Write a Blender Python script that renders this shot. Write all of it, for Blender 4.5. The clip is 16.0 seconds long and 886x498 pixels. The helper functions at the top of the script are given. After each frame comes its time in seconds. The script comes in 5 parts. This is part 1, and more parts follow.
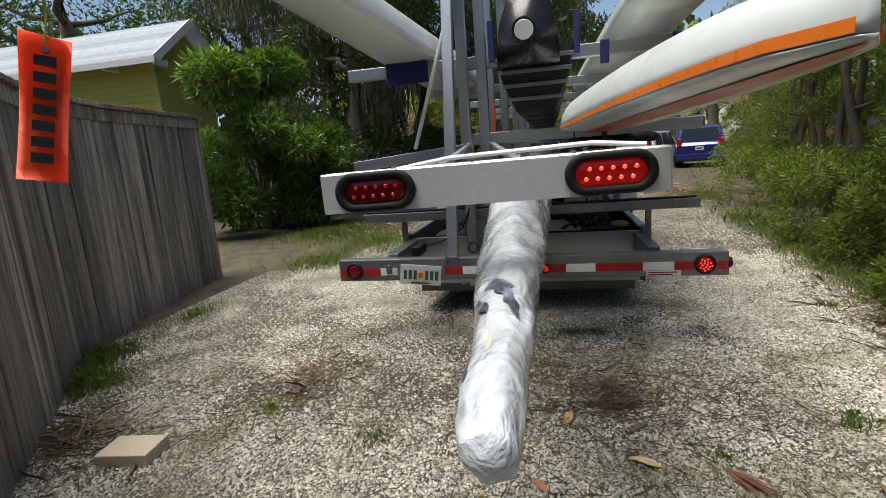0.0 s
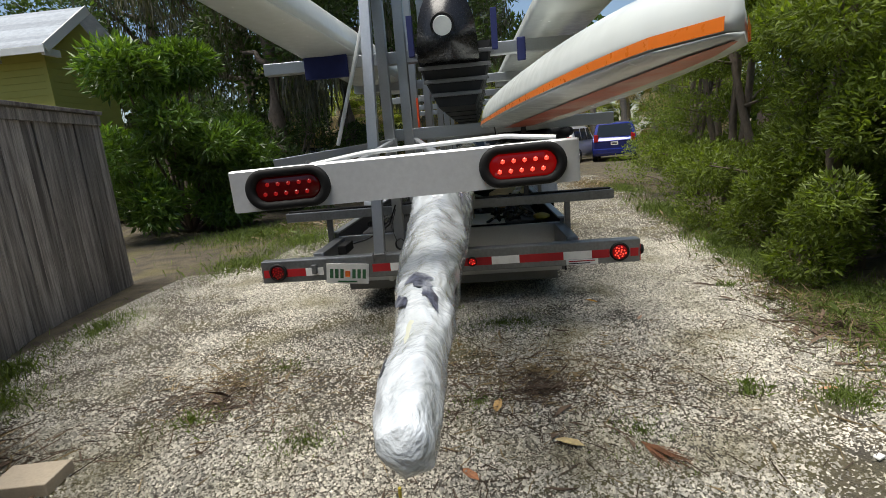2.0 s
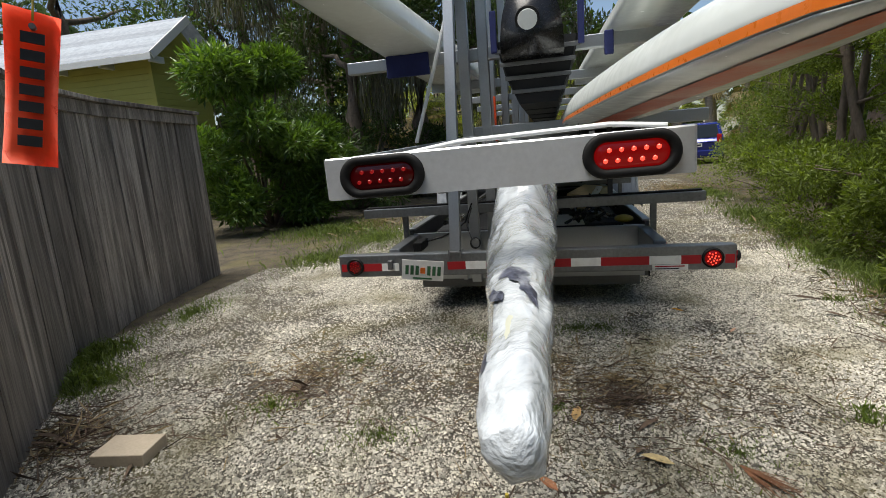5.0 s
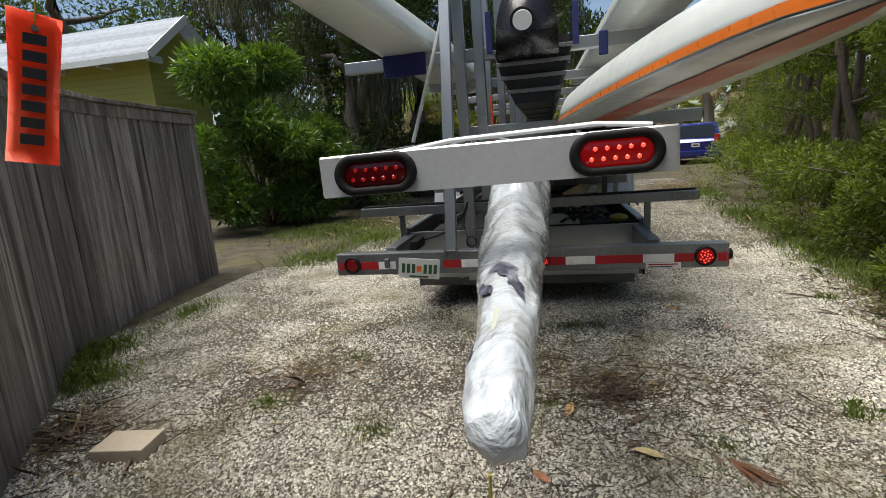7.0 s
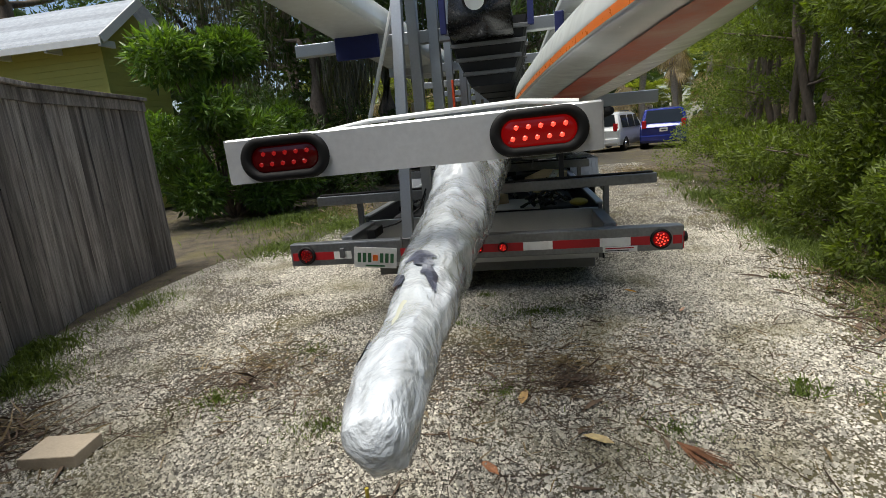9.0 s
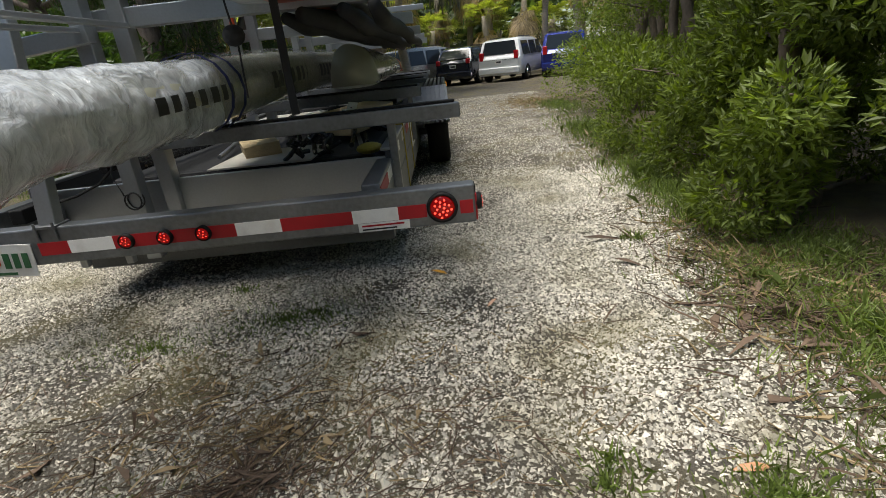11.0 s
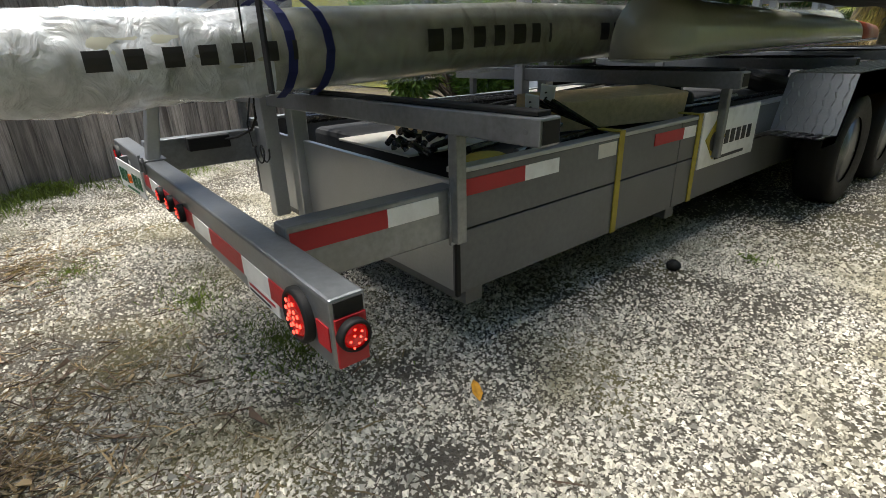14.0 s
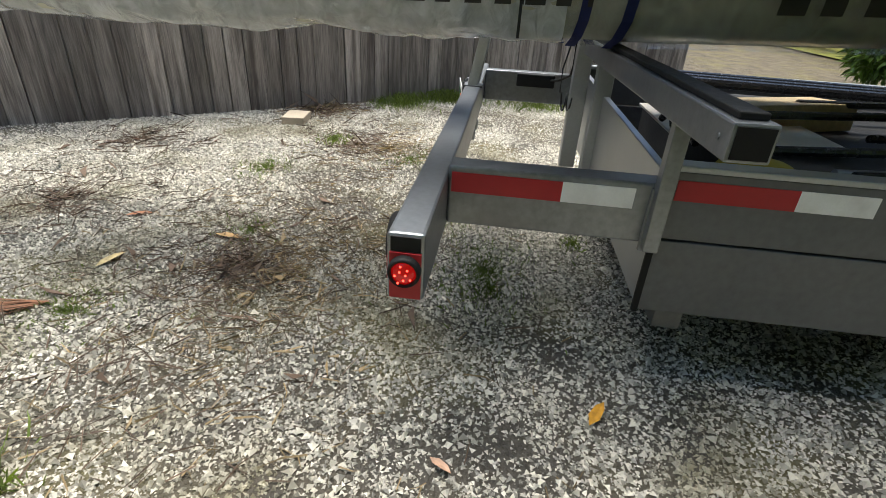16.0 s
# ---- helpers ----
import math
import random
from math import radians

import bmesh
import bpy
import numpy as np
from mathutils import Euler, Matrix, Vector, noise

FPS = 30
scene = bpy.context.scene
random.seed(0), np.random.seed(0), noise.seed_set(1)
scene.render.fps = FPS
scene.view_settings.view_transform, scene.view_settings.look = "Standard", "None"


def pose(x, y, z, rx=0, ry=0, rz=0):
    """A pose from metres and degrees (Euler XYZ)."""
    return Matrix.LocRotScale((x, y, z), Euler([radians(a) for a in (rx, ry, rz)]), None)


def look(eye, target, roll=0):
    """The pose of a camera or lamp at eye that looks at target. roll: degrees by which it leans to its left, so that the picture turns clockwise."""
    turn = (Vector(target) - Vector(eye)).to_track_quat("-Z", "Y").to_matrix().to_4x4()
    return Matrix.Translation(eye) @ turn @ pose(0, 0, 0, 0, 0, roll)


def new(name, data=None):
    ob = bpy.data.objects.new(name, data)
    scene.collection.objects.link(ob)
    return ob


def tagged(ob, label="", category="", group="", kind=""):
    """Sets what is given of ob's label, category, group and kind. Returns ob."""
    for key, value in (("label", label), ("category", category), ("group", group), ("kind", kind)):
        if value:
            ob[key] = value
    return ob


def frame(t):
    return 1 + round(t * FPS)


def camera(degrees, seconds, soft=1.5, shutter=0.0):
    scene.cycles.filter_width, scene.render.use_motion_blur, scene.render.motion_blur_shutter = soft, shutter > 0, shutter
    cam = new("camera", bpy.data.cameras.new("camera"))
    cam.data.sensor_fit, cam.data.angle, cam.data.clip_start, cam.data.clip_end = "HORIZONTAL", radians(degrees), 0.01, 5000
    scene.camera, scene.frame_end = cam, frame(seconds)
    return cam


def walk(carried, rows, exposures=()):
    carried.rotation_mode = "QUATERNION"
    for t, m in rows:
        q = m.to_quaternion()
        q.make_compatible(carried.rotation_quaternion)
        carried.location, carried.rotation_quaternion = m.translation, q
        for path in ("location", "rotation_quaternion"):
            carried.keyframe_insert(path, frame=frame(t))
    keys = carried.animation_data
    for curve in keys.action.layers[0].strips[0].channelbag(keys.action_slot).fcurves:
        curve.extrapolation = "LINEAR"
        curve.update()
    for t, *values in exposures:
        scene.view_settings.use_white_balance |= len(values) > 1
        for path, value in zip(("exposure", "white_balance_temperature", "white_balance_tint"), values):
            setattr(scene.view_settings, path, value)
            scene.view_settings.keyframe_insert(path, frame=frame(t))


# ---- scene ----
cam = camera(83.3, 16.0, soft=0.7)
PATH = [
    (0.0, (0.250, -3.182, 1.293), (-0.188, -1.269, 0.908), -4.26),
    (0.5, (0.262, -3.173, 1.304), (-0.117, -1.245, 0.929), -4.30),
    (1.0, (0.272, -3.165, 1.295), (-0.035, -1.228, 0.900), -4.45),
    (1.5, (0.277, -3.169, 1.295), (0.042, -1.226, 0.881), -4.59),
    (2.0, (0.278, -3.175, 1.285), (0.110, -1.226, 0.866), -4.72),
    (2.5, (0.272, -3.176, 1.279), (0.146, -1.224, 0.862), -4.67),
    (3.0, (0.252, -3.166, 1.282), (0.107, -1.215, 0.865), -4.74),
    (3.5, (0.223, -3.159, 1.289), (-0.051, -1.220, 0.882), -4.58),
    (4.0, (0.199, -3.125, 1.272), (-0.208, -1.206, 0.880), -4.39),
    (6.5, (0.230, -3.166, 1.255), (-0.207, -1.254, 0.864), -4.44),
    (7.0, (0.231, -3.167, 1.255), (-0.194, -1.252, 0.863), -4.40),
    (7.5, (0.232, -3.160, 1.252), (-0.190, -1.244, 0.860), -4.61),
    (8.0, (0.232, -3.149, 1.249), (-0.182, -1.232, 0.857), -4.57),
    (8.5, (0.253, -3.130, 1.241), (-0.148, -1.216, 0.821), -4.76),
    (9.0, (0.341, -3.076, 1.231), (0.007, -1.156, 0.783), -5.00),
    (9.5, (0.513, -2.865, 1.170), (0.365, -0.947, 0.623), -5.79),
    (10.0, (0.724, -2.498, 1.049), (0.743, -0.609, 0.394), -6.33),
    (10.2, (0.804, -2.369, 1.014), (0.864, -0.488, 0.336), -6.43),
    (12.3, (1.709, -1.129, 1.130), (1.117, 0.640, 0.410), -5.23),
    (12.5, (1.767, -1.028, 1.119), (1.074, 0.709, 0.409), -4.87),
    (13.0, (1.878, -0.759, 1.120), (0.954, 0.863, 0.404), -4.10),
    (13.5, (1.943, -0.542, 1.057), (0.772, 0.901, 0.318), -3.46),
    (14.0, (1.990, -0.357, 1.010), (0.543, 0.799, 0.255), -1.68),
    (14.5, (2.004, -0.206, 0.996), (0.366, 0.633, 0.214), 0.10),
    (15.0, (2.031, -0.083, 1.000), (0.276, 0.397, 0.170), 1.43),
    (15.5, (2.095, 0.026, 1.017), (0.303, 0.119, 0.135), 2.92),
    (16.0, (2.092, 0.168, 1.023), (0.336, -0.014, 0.084), 3.35),
]
walk(cam, [(t, look(eye, target, roll)) for t, eye, target, roll in PATH], exposures=[(0.0, 0.58, 6600, 8), (8.5, 0.58, 6600, 8), (9.5, 0.46, 6600, 8), (10.2, 0.60, 6600, 8), (12.5, 0.84, 6600, 8), (13.5, 1.25, 6550, 8), (15.0, 1.48, 6600, 8), (16.0, 1.50, 6450, 8)])

# ---- light ----
SUN_EL, SUN_AZ = 76.0, -115.0         # azimuth: degrees clockwise from +y; the sun stands high over the fence behind thin cloud
world = bpy.data.worlds.new("sky")
scene.world = world
world.use_nodes = True
wn = world.node_tree.nodes
sky = wn.new("ShaderNodeTexSky")
sky.sky_type, sky.sun_disc = "NISHITA", False
sky.sun_elevation, sky.sun_rotation = radians(SUN_EL), radians(SUN_AZ)
wn["Background"].inputs[1].default_value = 0.085
world.node_tree.links.new(sky.outputs[0], wn["Background"].inputs[0])
sun = new("sun", bpy.data.lights.new("sun", "SUN"))
sun.data.energy, sun.data.angle, sun.data.color = 4.4, radians(46), (1.0, 0.95, 0.88)
sun.matrix_world = look((-20 * math.cos(radians(SUN_EL)) * math.sin(radians(-SUN_AZ)), 20 * math.cos(radians(SUN_EL)) * math.cos(radians(SUN_AZ)), 20 * math.sin(radians(SUN_EL))), (0, 0, 0))


# ---- materials ----
def mat(name, color, rough=0.6, metal=0.0, vary=0.25, scale=6.0, bump=0.2, fine=60.0, dirt=None, dirt_amount=0.4, stretch=(1, 1, 1), island=0.0, random_piece=0.0, **extra):
    """A surface with variation at two scales, relief, and stains of a second colour."""
    m = bpy.data.materials.new(name)
    m.use_nodes = True
    nt = m.node_tree
    bsdf = nt.nodes["Principled BSDF"]
    tc = nt.nodes.new("ShaderNodeTexCoord")
    mp = nt.nodes.new("ShaderNodeMapping")
    mp.inputs["Scale"].default_value = stretch
    nt.links.new(tc.outputs["Object"], mp.inputs["Vector"])
    if random_piece:
        shift = nt.nodes.new("ShaderNodeMath")
        shift.operation, shift.inputs[1].default_value = "MULTIPLY", 37.0
        nt.links.new(nt.nodes.new("ShaderNodeObjectInfo").outputs["Random"], shift.inputs[0])
        nt.links.new(shift.outputs[0], mp.inputs["Location"])
    big, small = nt.nodes.new("ShaderNodeTexNoise"), nt.nodes.new("ShaderNodeTexNoise")
    for n, s in ((big, scale), (small, fine)):
        n.inputs["Scale"].default_value, n.inputs["Detail"].default_value = s, 6
        nt.links.new(mp.outputs[0], n.inputs["Vector"])
    ramp = nt.nodes.new("ShaderNodeMapRange")
    ramp.inputs[1].default_value, ramp.inputs[2].default_value = 0.3, 0.7
    ramp.inputs[3].default_value, ramp.inputs[4].default_value = 1 - vary, 1 + vary
    add = nt.nodes.new("ShaderNodeMath")
    add.operation = "MULTIPLY_ADD"
    add.inputs[1].default_value, add.inputs[2].default_value = 0.55, 0.0
    nt.links.new(big.outputs[0], add.inputs[0])
    add2 = nt.nodes.new("ShaderNodeMath")
    add2.operation = "MULTIPLY_ADD"
    add2.inputs[1].default_value = 0.45
    nt.links.new(small.outputs[0], add2.inputs[0])
    nt.links.new(add.outputs[0], add2.inputs[2])
    nt.links.new(add2.outputs[0], ramp.inputs[0])
    value = ramp.outputs[0]
    if island or random_piece:
        src = nt.nodes.new("ShaderNodeNewGeometry").outputs["Random Per Island"] if island else nt.nodes.new("ShaderNodeObjectInfo").outputs["Random"]
        a = island or random_piece
        r2 = nt.nodes.new("ShaderNodeMapRange")
        r2.inputs[3].default_value, r2.inputs[4].default_value = 1 - a, 1 + a
        nt.links.new(src, r2.inputs[0])
        mul = nt.nodes.new("ShaderNodeMath")
        mul.operation = "MULTIPLY"
        nt.links.new(value, mul.inputs[0])
        nt.links.new(r2.outputs[0], mul.inputs[1])
        value = mul.outputs[0]
    base = nt.nodes.new("ShaderNodeMix")
    base.data_type, base.blend_type = "RGBA", "MULTIPLY"
    base.inputs["Factor"].default_value = 1.0
    base.inputs["A"].default_value = (*color, 1)
    nt.links.new(value, base.inputs["B"])
    out = base.outputs["Result"]
    if dirt:
        dn = nt.nodes.new("ShaderNodeTexNoise")
        dn.inputs["Scale"].default_value, dn.inputs["Detail"].default_value = scale * 0.6, 8
        nt.links.new(mp.outputs[0], dn.inputs["Vector"])
        dr = nt.nodes.new("ShaderNodeMapRange")
        dr.inputs[1].default_value, dr.inputs[2].default_value, dr.inputs[4].default_value = 0.5, 0.68, dirt_amount
        nt.links.new(dn.outputs[0], dr.inputs[0])
        mix = nt.nodes.new("ShaderNodeMix")
        mix.data_type = "RGBA"
        nt.links.new(dr.outputs[0], mix.inputs["Factor"])
        nt.links.new(out, mix.inputs["A"])
        mix.inputs["B"].default_value = (*dirt, 1)
        out = mix.outputs["Result"]
    nt.links.new(out, bsdf.inputs["Base Color"])
    bsdf.inputs["Metallic"].default_value = metal
    rr = nt.nodes.new("ShaderNodeMapRange")
    rr.inputs[3].default_value, rr.inputs[4].default_value = max(0.02, rough - 0.12), min(1, rough + 0.12)
    nt.links.new(small.outputs[0], rr.inputs[0])
    nt.links.new(rr.outputs[0], bsdf.inputs["Roughness"])
    if bump:
        b = nt.nodes.new("ShaderNodeBump")
        b.inputs["Strength"].default_value, b.inputs["Distance"].default_value = bump, 0.01
        nt.links.new(add2.outputs[0], b.inputs["Height"])
        nt.links.new(b.outputs[0], bsdf.inputs["Normal"])
    for key, v in extra.items():
        bsdf.inputs[key.replace("_", " ")].default_value = v
    return m


ALU = mat("brushed_aluminium", (0.43, 0.45, 0.47), 0.40, 0.9, 0.12, 3, 0.06, 90, dirt=(0.30, 0.30, 0.30), dirt_amount=0.35, stretch=(1, 1, 1))
ALU_PALE = mat("pale_sheet_aluminium", (0.66, 0.67, 0.68), 0.35, 0.35, 0.10, 3, 0.06, 90, dirt=(0.42, 0.42, 0.41), dirt_amount=0.3)
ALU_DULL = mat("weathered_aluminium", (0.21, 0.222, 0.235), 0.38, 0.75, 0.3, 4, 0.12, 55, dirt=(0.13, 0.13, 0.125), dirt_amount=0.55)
STEEL_DARK = mat("dark_galvanised_steel", (0.16, 0.165, 0.17), 0.5, 0.5, 0.2, 5, 0.1, 80)
GREY_PAINT = mat("grey_painted_panel", (0.115, 0.12, 0.125), 0.45, 0.25, 0.25, 3, 0.08, 45, dirt=(0.10, 0.097, 0.09), dirt_amount=0.5)
RED_TAPE = mat("red_reflective_tape", (0.36, 0.008, 0.014), 0.5, 0.0, 0.1, 20, 0.05, 200)
WHITE_TAPE = mat("white_reflective_tape", (0.78, 0.78, 0.76), 0.35, 0.0, 0.06, 20, 0.05, 200, dirt=(0.5, 0.48, 0.45))
RUBBER = mat("black_rubber", (0.012, 0.012, 0.012), 0.6, 0, 0.2, 20, 0.1, Specular_IOR_Level=0.2)
BLACK = mat("black_matt_fabric", (0.015, 0.016, 0.018), 0.8, 0, 0.3, 14, 0.3)
BLACK_GLOSS = mat("black_carbon", (0.012, 0.012, 0.013), 0.25, 0, 0.2, 8, 0.02)
NAVY = mat("navy_strap_webbing", (0.012, 0.02, 0.11), 0.75, 0, 0.2, 30, 0.3, 200)
HULL_WHITE = mat("white_gelcoat", (0.66, 0.70, 0.68), 0.22, 0, 0.04, 2, 0.02, 20, dirt=(0.55, 0.57, 0.54), dirt_amount=0.35)
HULL_GREY = mat("silver_grey_gelcoat", (0.44, 0.45, 0.37), 0.16, 0, 0.06, 2, 0.02, 20)
ORANGE = mat("orange_stripe_paint", (0.85, 0.20, 0.02), 0.3, 0, 0.08, 6, 0.02)
RUST_RED = mat("faded_red_band", (0.42, 0.09, 0.04), 0.4, 0, 0.2, 5, 0.03, dirt=(0.6, 0.5, 0.42), dirt_amount=0.5)
FLAG = mat("orange_nylon", (0.80, 0.09, 0.02), 0.6, 0, 0.08, 9, 0.15, 80)
INK = mat("black_lettering", (0.02, 0.02, 0.022), 0.5, 0, 0.2, 30, 0)
YELLOW = mat("yellow_webbing", (0.34, 0.265, 0.03), 0.7, 0, 0.15, 20, 0.2)
WOOD_RAW = mat("raw_lumber", (0.52, 0.40, 0.23), 0.75, 0, 0.25, 5, 0.2, 40, stretch=(1, 8, 8))
PLY = mat("pale_board", (0.62, 0.59, 0.52), 0.7, 0, 0.1, 5, 0.1)
FENCE_WOOD = mat("weathered_grey_cedar", (0.27, 0.238, 0.21), 0.9, 0, 0.75, 6, 0.9, 34, dirt=(0.075, 0.06, 0.05), dirt_amount=0.8, stretch=(4, 4, 0.4), random_piece=0.42)
SIDING = mat("yellow_lap_siding", (0.52, 0.50, 0.13), 0.7, 0, 0.07, 3, 0.1)
TRIM_WHITE = mat("white_trim_paint", (0.76, 0.78, 0.78), 0.5, 0, 0.06, 4, 0.05)
SHINGLE = mat("grey_asphalt_shingle", (0.30, 0.33, 0.37), 0.9, 0, 0.25, 9, 0.4, 90, random_piece=0.2)
BARK = mat("grey_brown_bark", (0.16, 0.125, 0.10), 0.95, 0, 0.5, 9, 0.9, 40, stretch=(1, 1, 0.35))
BARK_PALE = mat("pale_palm_bark", (0.30, 0.26, 0.21), 0.95, 0, 0.4, 9, 0.9, 40, stretch=(1, 1, 2.5))
BLOCK = mat("tan_concrete_block", (0.44, 0.37, 0.28), 0.9, 0, 0.15, 9, 0.4, 90)
CHROME = mat("chrome", (0.7, 0.7, 0.7), 0.12, 1.0, 0.05, 5, 0)
GLASS_DARK = mat("dark_car_glass", (0.02, 0.025, 0.03), 0.06, 0, 0.05, 3, 0)


def leafy(name, color, vary=0.45, glow_through=0.35, rough=0.55):
    m = mat(name, color, rough, 0, vary, 1.3, 0, 9, island=0.45)
    nt = m.node_tree
    bsdf = nt.nodes["Principled BSDF"]
    tr = nt.nodes.new("ShaderNodeBsdfTranslucent")
    src = bsdf.inputs["Base Color"].links[0].from_socket
    warm = nt.nodes.new("ShaderNodeMix")
    warm.data_type, warm.blend_type = "RGBA", "MULTIPLY"
    warm.inputs["Factor"].default_value, warm.inputs["B"].default_value = 1.0, (1.6, 1.7, 0.5, 1)
    nt.links.new(src, warm.inputs["A"])
    nt.links.new(warm.outputs["Result"], tr.inputs["Color"])
    mix = nt.nodes.new("ShaderNodeMixShader")
    mix.inputs[0].default_value = glow_through
    nt.links.new(bsdf.outputs[0], mix.inputs[1])
    nt.links.new(tr.outputs[0], mix.inputs[2])
    nt.links.new(mix.outputs[0], nt.nodes["Material Output"].inputs[0])
    return m


LEAF_CEDAR = leafy("cedar_foliage", (0.135, 0.18, 0.03), vary=0.6, glow_through=0.4)
LEAF_BUSH = leafy("broad_green_leaves", (0.10, 0.17, 0.035), rough=0.32)
LEAF_TREE = leafy("oak_foliage", (0.055, 0.09, 0.028))
LEAF_PALM = leafy("palm_fronds", (0.22, 0.25, 0.06), glow_through=0.42)
LEAF_DRY = leafy("dead_palm_fronds", (0.34, 0.26, 0.15))
MOSS = leafy("grey_spanish_moss", (0.11, 0.105, 0.075), glow_through=0.2)
GRASS = leafy("grass_blades", (0.11, 0.15, 0.035))
STRAW = leafy("dry_straw", (0.20, 0.145, 0.075), glow_through=0.1)


def film_material():
    """Clear stretch film: glossy, milky where it is folded, see-through elsewhere."""
    m = mat("clear_stretch_film", (0.60, 0.645, 0.69), 0.15, 0, 0.16, 7, 0.0, 40)
    nt = m.node_tree
    bsdf = nt.nodes["Principled BSDF"]
    tc = nt.nodes.new("ShaderNodeTexCoord")
    mp = nt.nodes.new("ShaderNodeMapping")
    mp.inputs["Scale"].default_value = (5, 7, 5)
    mp.inputs["Rotation"].default_value = (0.5, 0.2, 0.3)
    nt.links.new(tc.outputs["Object"], mp.inputs["Vector"])
    n = nt.nodes.new("ShaderNodeTexNoise")
    n.inputs["Scale"].default_value, n.inputs["Detail"].default_value, n.inputs["Distortion"].default_value = 1.9, 6, 0.7
    nt.links.new(mp.outputs[0], n.inputs["Vector"])
    b = nt.nodes.new("ShaderNodeBump")
    b.inputs["Strength"].default_value, b.inputs["Distance"].default_value = 1.0, 0.03
    nt.links.new(n.outputs[0], b.inputs["Height"])
    nt.links.new(b.outputs[0], bsdf.inputs["Normal"])
    bsdf.inputs["Coat Weight"].default_value = 1.0
    bsdf.inputs["Coat Roughness"].default_value = 0.08
    clear = nt.nodes.new("ShaderNodeBsdfTransparent")
    mix = nt.nodes.new("ShaderNodeMixShader")
    r = nt.nodes.new("ShaderNodeMapRange")
    r.inputs[1].default_value, r.inputs[2].default_value = 0.35, 0.7
    r.inputs[3].default_value, r.inputs[4].default_value = FILM_LO, FILM_HI
    nt.links.new(n.outputs[0], r.inputs[0])
    nt.links.new(r.outputs[0], mix.inputs[0])
    nt.links.new(clear.outputs[0], mix.inputs[1])
    nt.links.new(bsdf.outputs[0], mix.inputs[2])
    nt.links.new(mix.outputs[0], nt.nodes["Material Output"].inputs[0])
    return m


FILM_LO, FILM_HI = 0.03, 0.36
FILM = film_material()
FILM_LO, FILM_HI = 0.6, 1.0
FILM_MILKY = film_material()


def led_material(name, strength, color=(1.0, 0.03, 0.02)):
    m = bpy.data.materials.new(name)
    m.use_nodes = True
    b = m.node_tree.nodes["Principled BSDF"]
    b.inputs["Base Color"].default_value = (0.06, 0.002, 0.003, 1)
    b.inputs["Roughness"].default_value = 0.15
    b.inputs["Emission Color"].default_value = (*color, 1)
    b.inputs["Emission Strength"].default_value = strength
    return m


LENS = led_material("red_lamp_lens", 0.01, (0.6, 0.0, 0.0))
LENS_ON = led_material("glowing_red_lens", 0.10, (1.0, 0.01, 0.01))
LED_ON = led_material("lit_red_led", 1.9, (1.0, 0.05, 0.03))
LED_DIM = led_material("dim_red_led", 0.16, (1.0, 0.02, 0.02))
AMBER = led_material("amber_marker", 0.8, (1.0, 0.35, 0.02))


# ---- mesh tools ----
def mesh(name, bm, material, smooth=False):
    me = bpy.data.meshes.new(name)
    bm.to_mesh(me)
    bm.free()
    me.materials.append(material)
    if smooth:
        for p in me.polygons:
            p.use_smooth = True
    return me


def part(name, bm, material, parent=None, label="", smooth=False):
    ob = new(name, mesh(name, bm, material, smooth))
    ob.parent = parent
    if label:
        tagged(ob, label)
    return ob


def empty(name, at=(0, 0, 0)):
    ob = new(name)
    ob.empty_display_size = 0.1
    ob.location = at
    return ob


def block(bm, x0, x1, y0, y1, z0, z1, bevel=0.0, m=None):
    r = bmesh.ops.create_cube(bm, size=1)
    vs = r["verts"]
    bmesh.ops.scale(bm, vec=(x1 - x0, y1 - y0, z1 - z0), verts=vs)
    bmesh.ops.translate(bm, vec=((x0 + x1) / 2, (y0 + y1) / 2, (z0 + z1) / 2), verts=vs)
    if bevel:
        es = list({e for v in vs for e in v.link_edges})
        vs = bmesh.ops.bevel(bm, geom=es, offset=bevel, segments=2, affect="EDGES", profile=0.5)["verts"]
    if m is not None:
        bmesh.ops.transform(bm, matrix=m, verts=vs)
    return bm


def box(*a, bevel=0.004, m=None):
    return block(bmesh.new(), *a, bevel=bevel, m=m)


def beam_between(a, b, w, h, bevel=0.004, bm=None):
    """A rectangular bar from a to b; w sideways, h upwards."""
    a, b = Vector(a), Vector(b)
    d = b - a
    rot = d.to_track_quat("Y", "Z").to_matrix().to_4x4()
    return block(bm or bmesh.new(), -w / 2, w / 2, 0, d.length, -h / 2, h / 2, bevel, Matrix.Translation(a) @ rot)


def rod(a, b, r, seg=10, r2=None, bm=None):
    a, b = Vector(a), Vector(b)
    d = b - a
    bm = bm or bmesh.new()
    m = Matrix.Translation((a + b) / 2) @ d.to_track_quat("Z", "Y").to_matrix().to_4x4()
    bmesh.ops.create_cone(bm, cap_ends=True, segments=seg, radius1=r, radius2=r if r2 is None else r2, depth=d.length, matrix=m)
    return bm


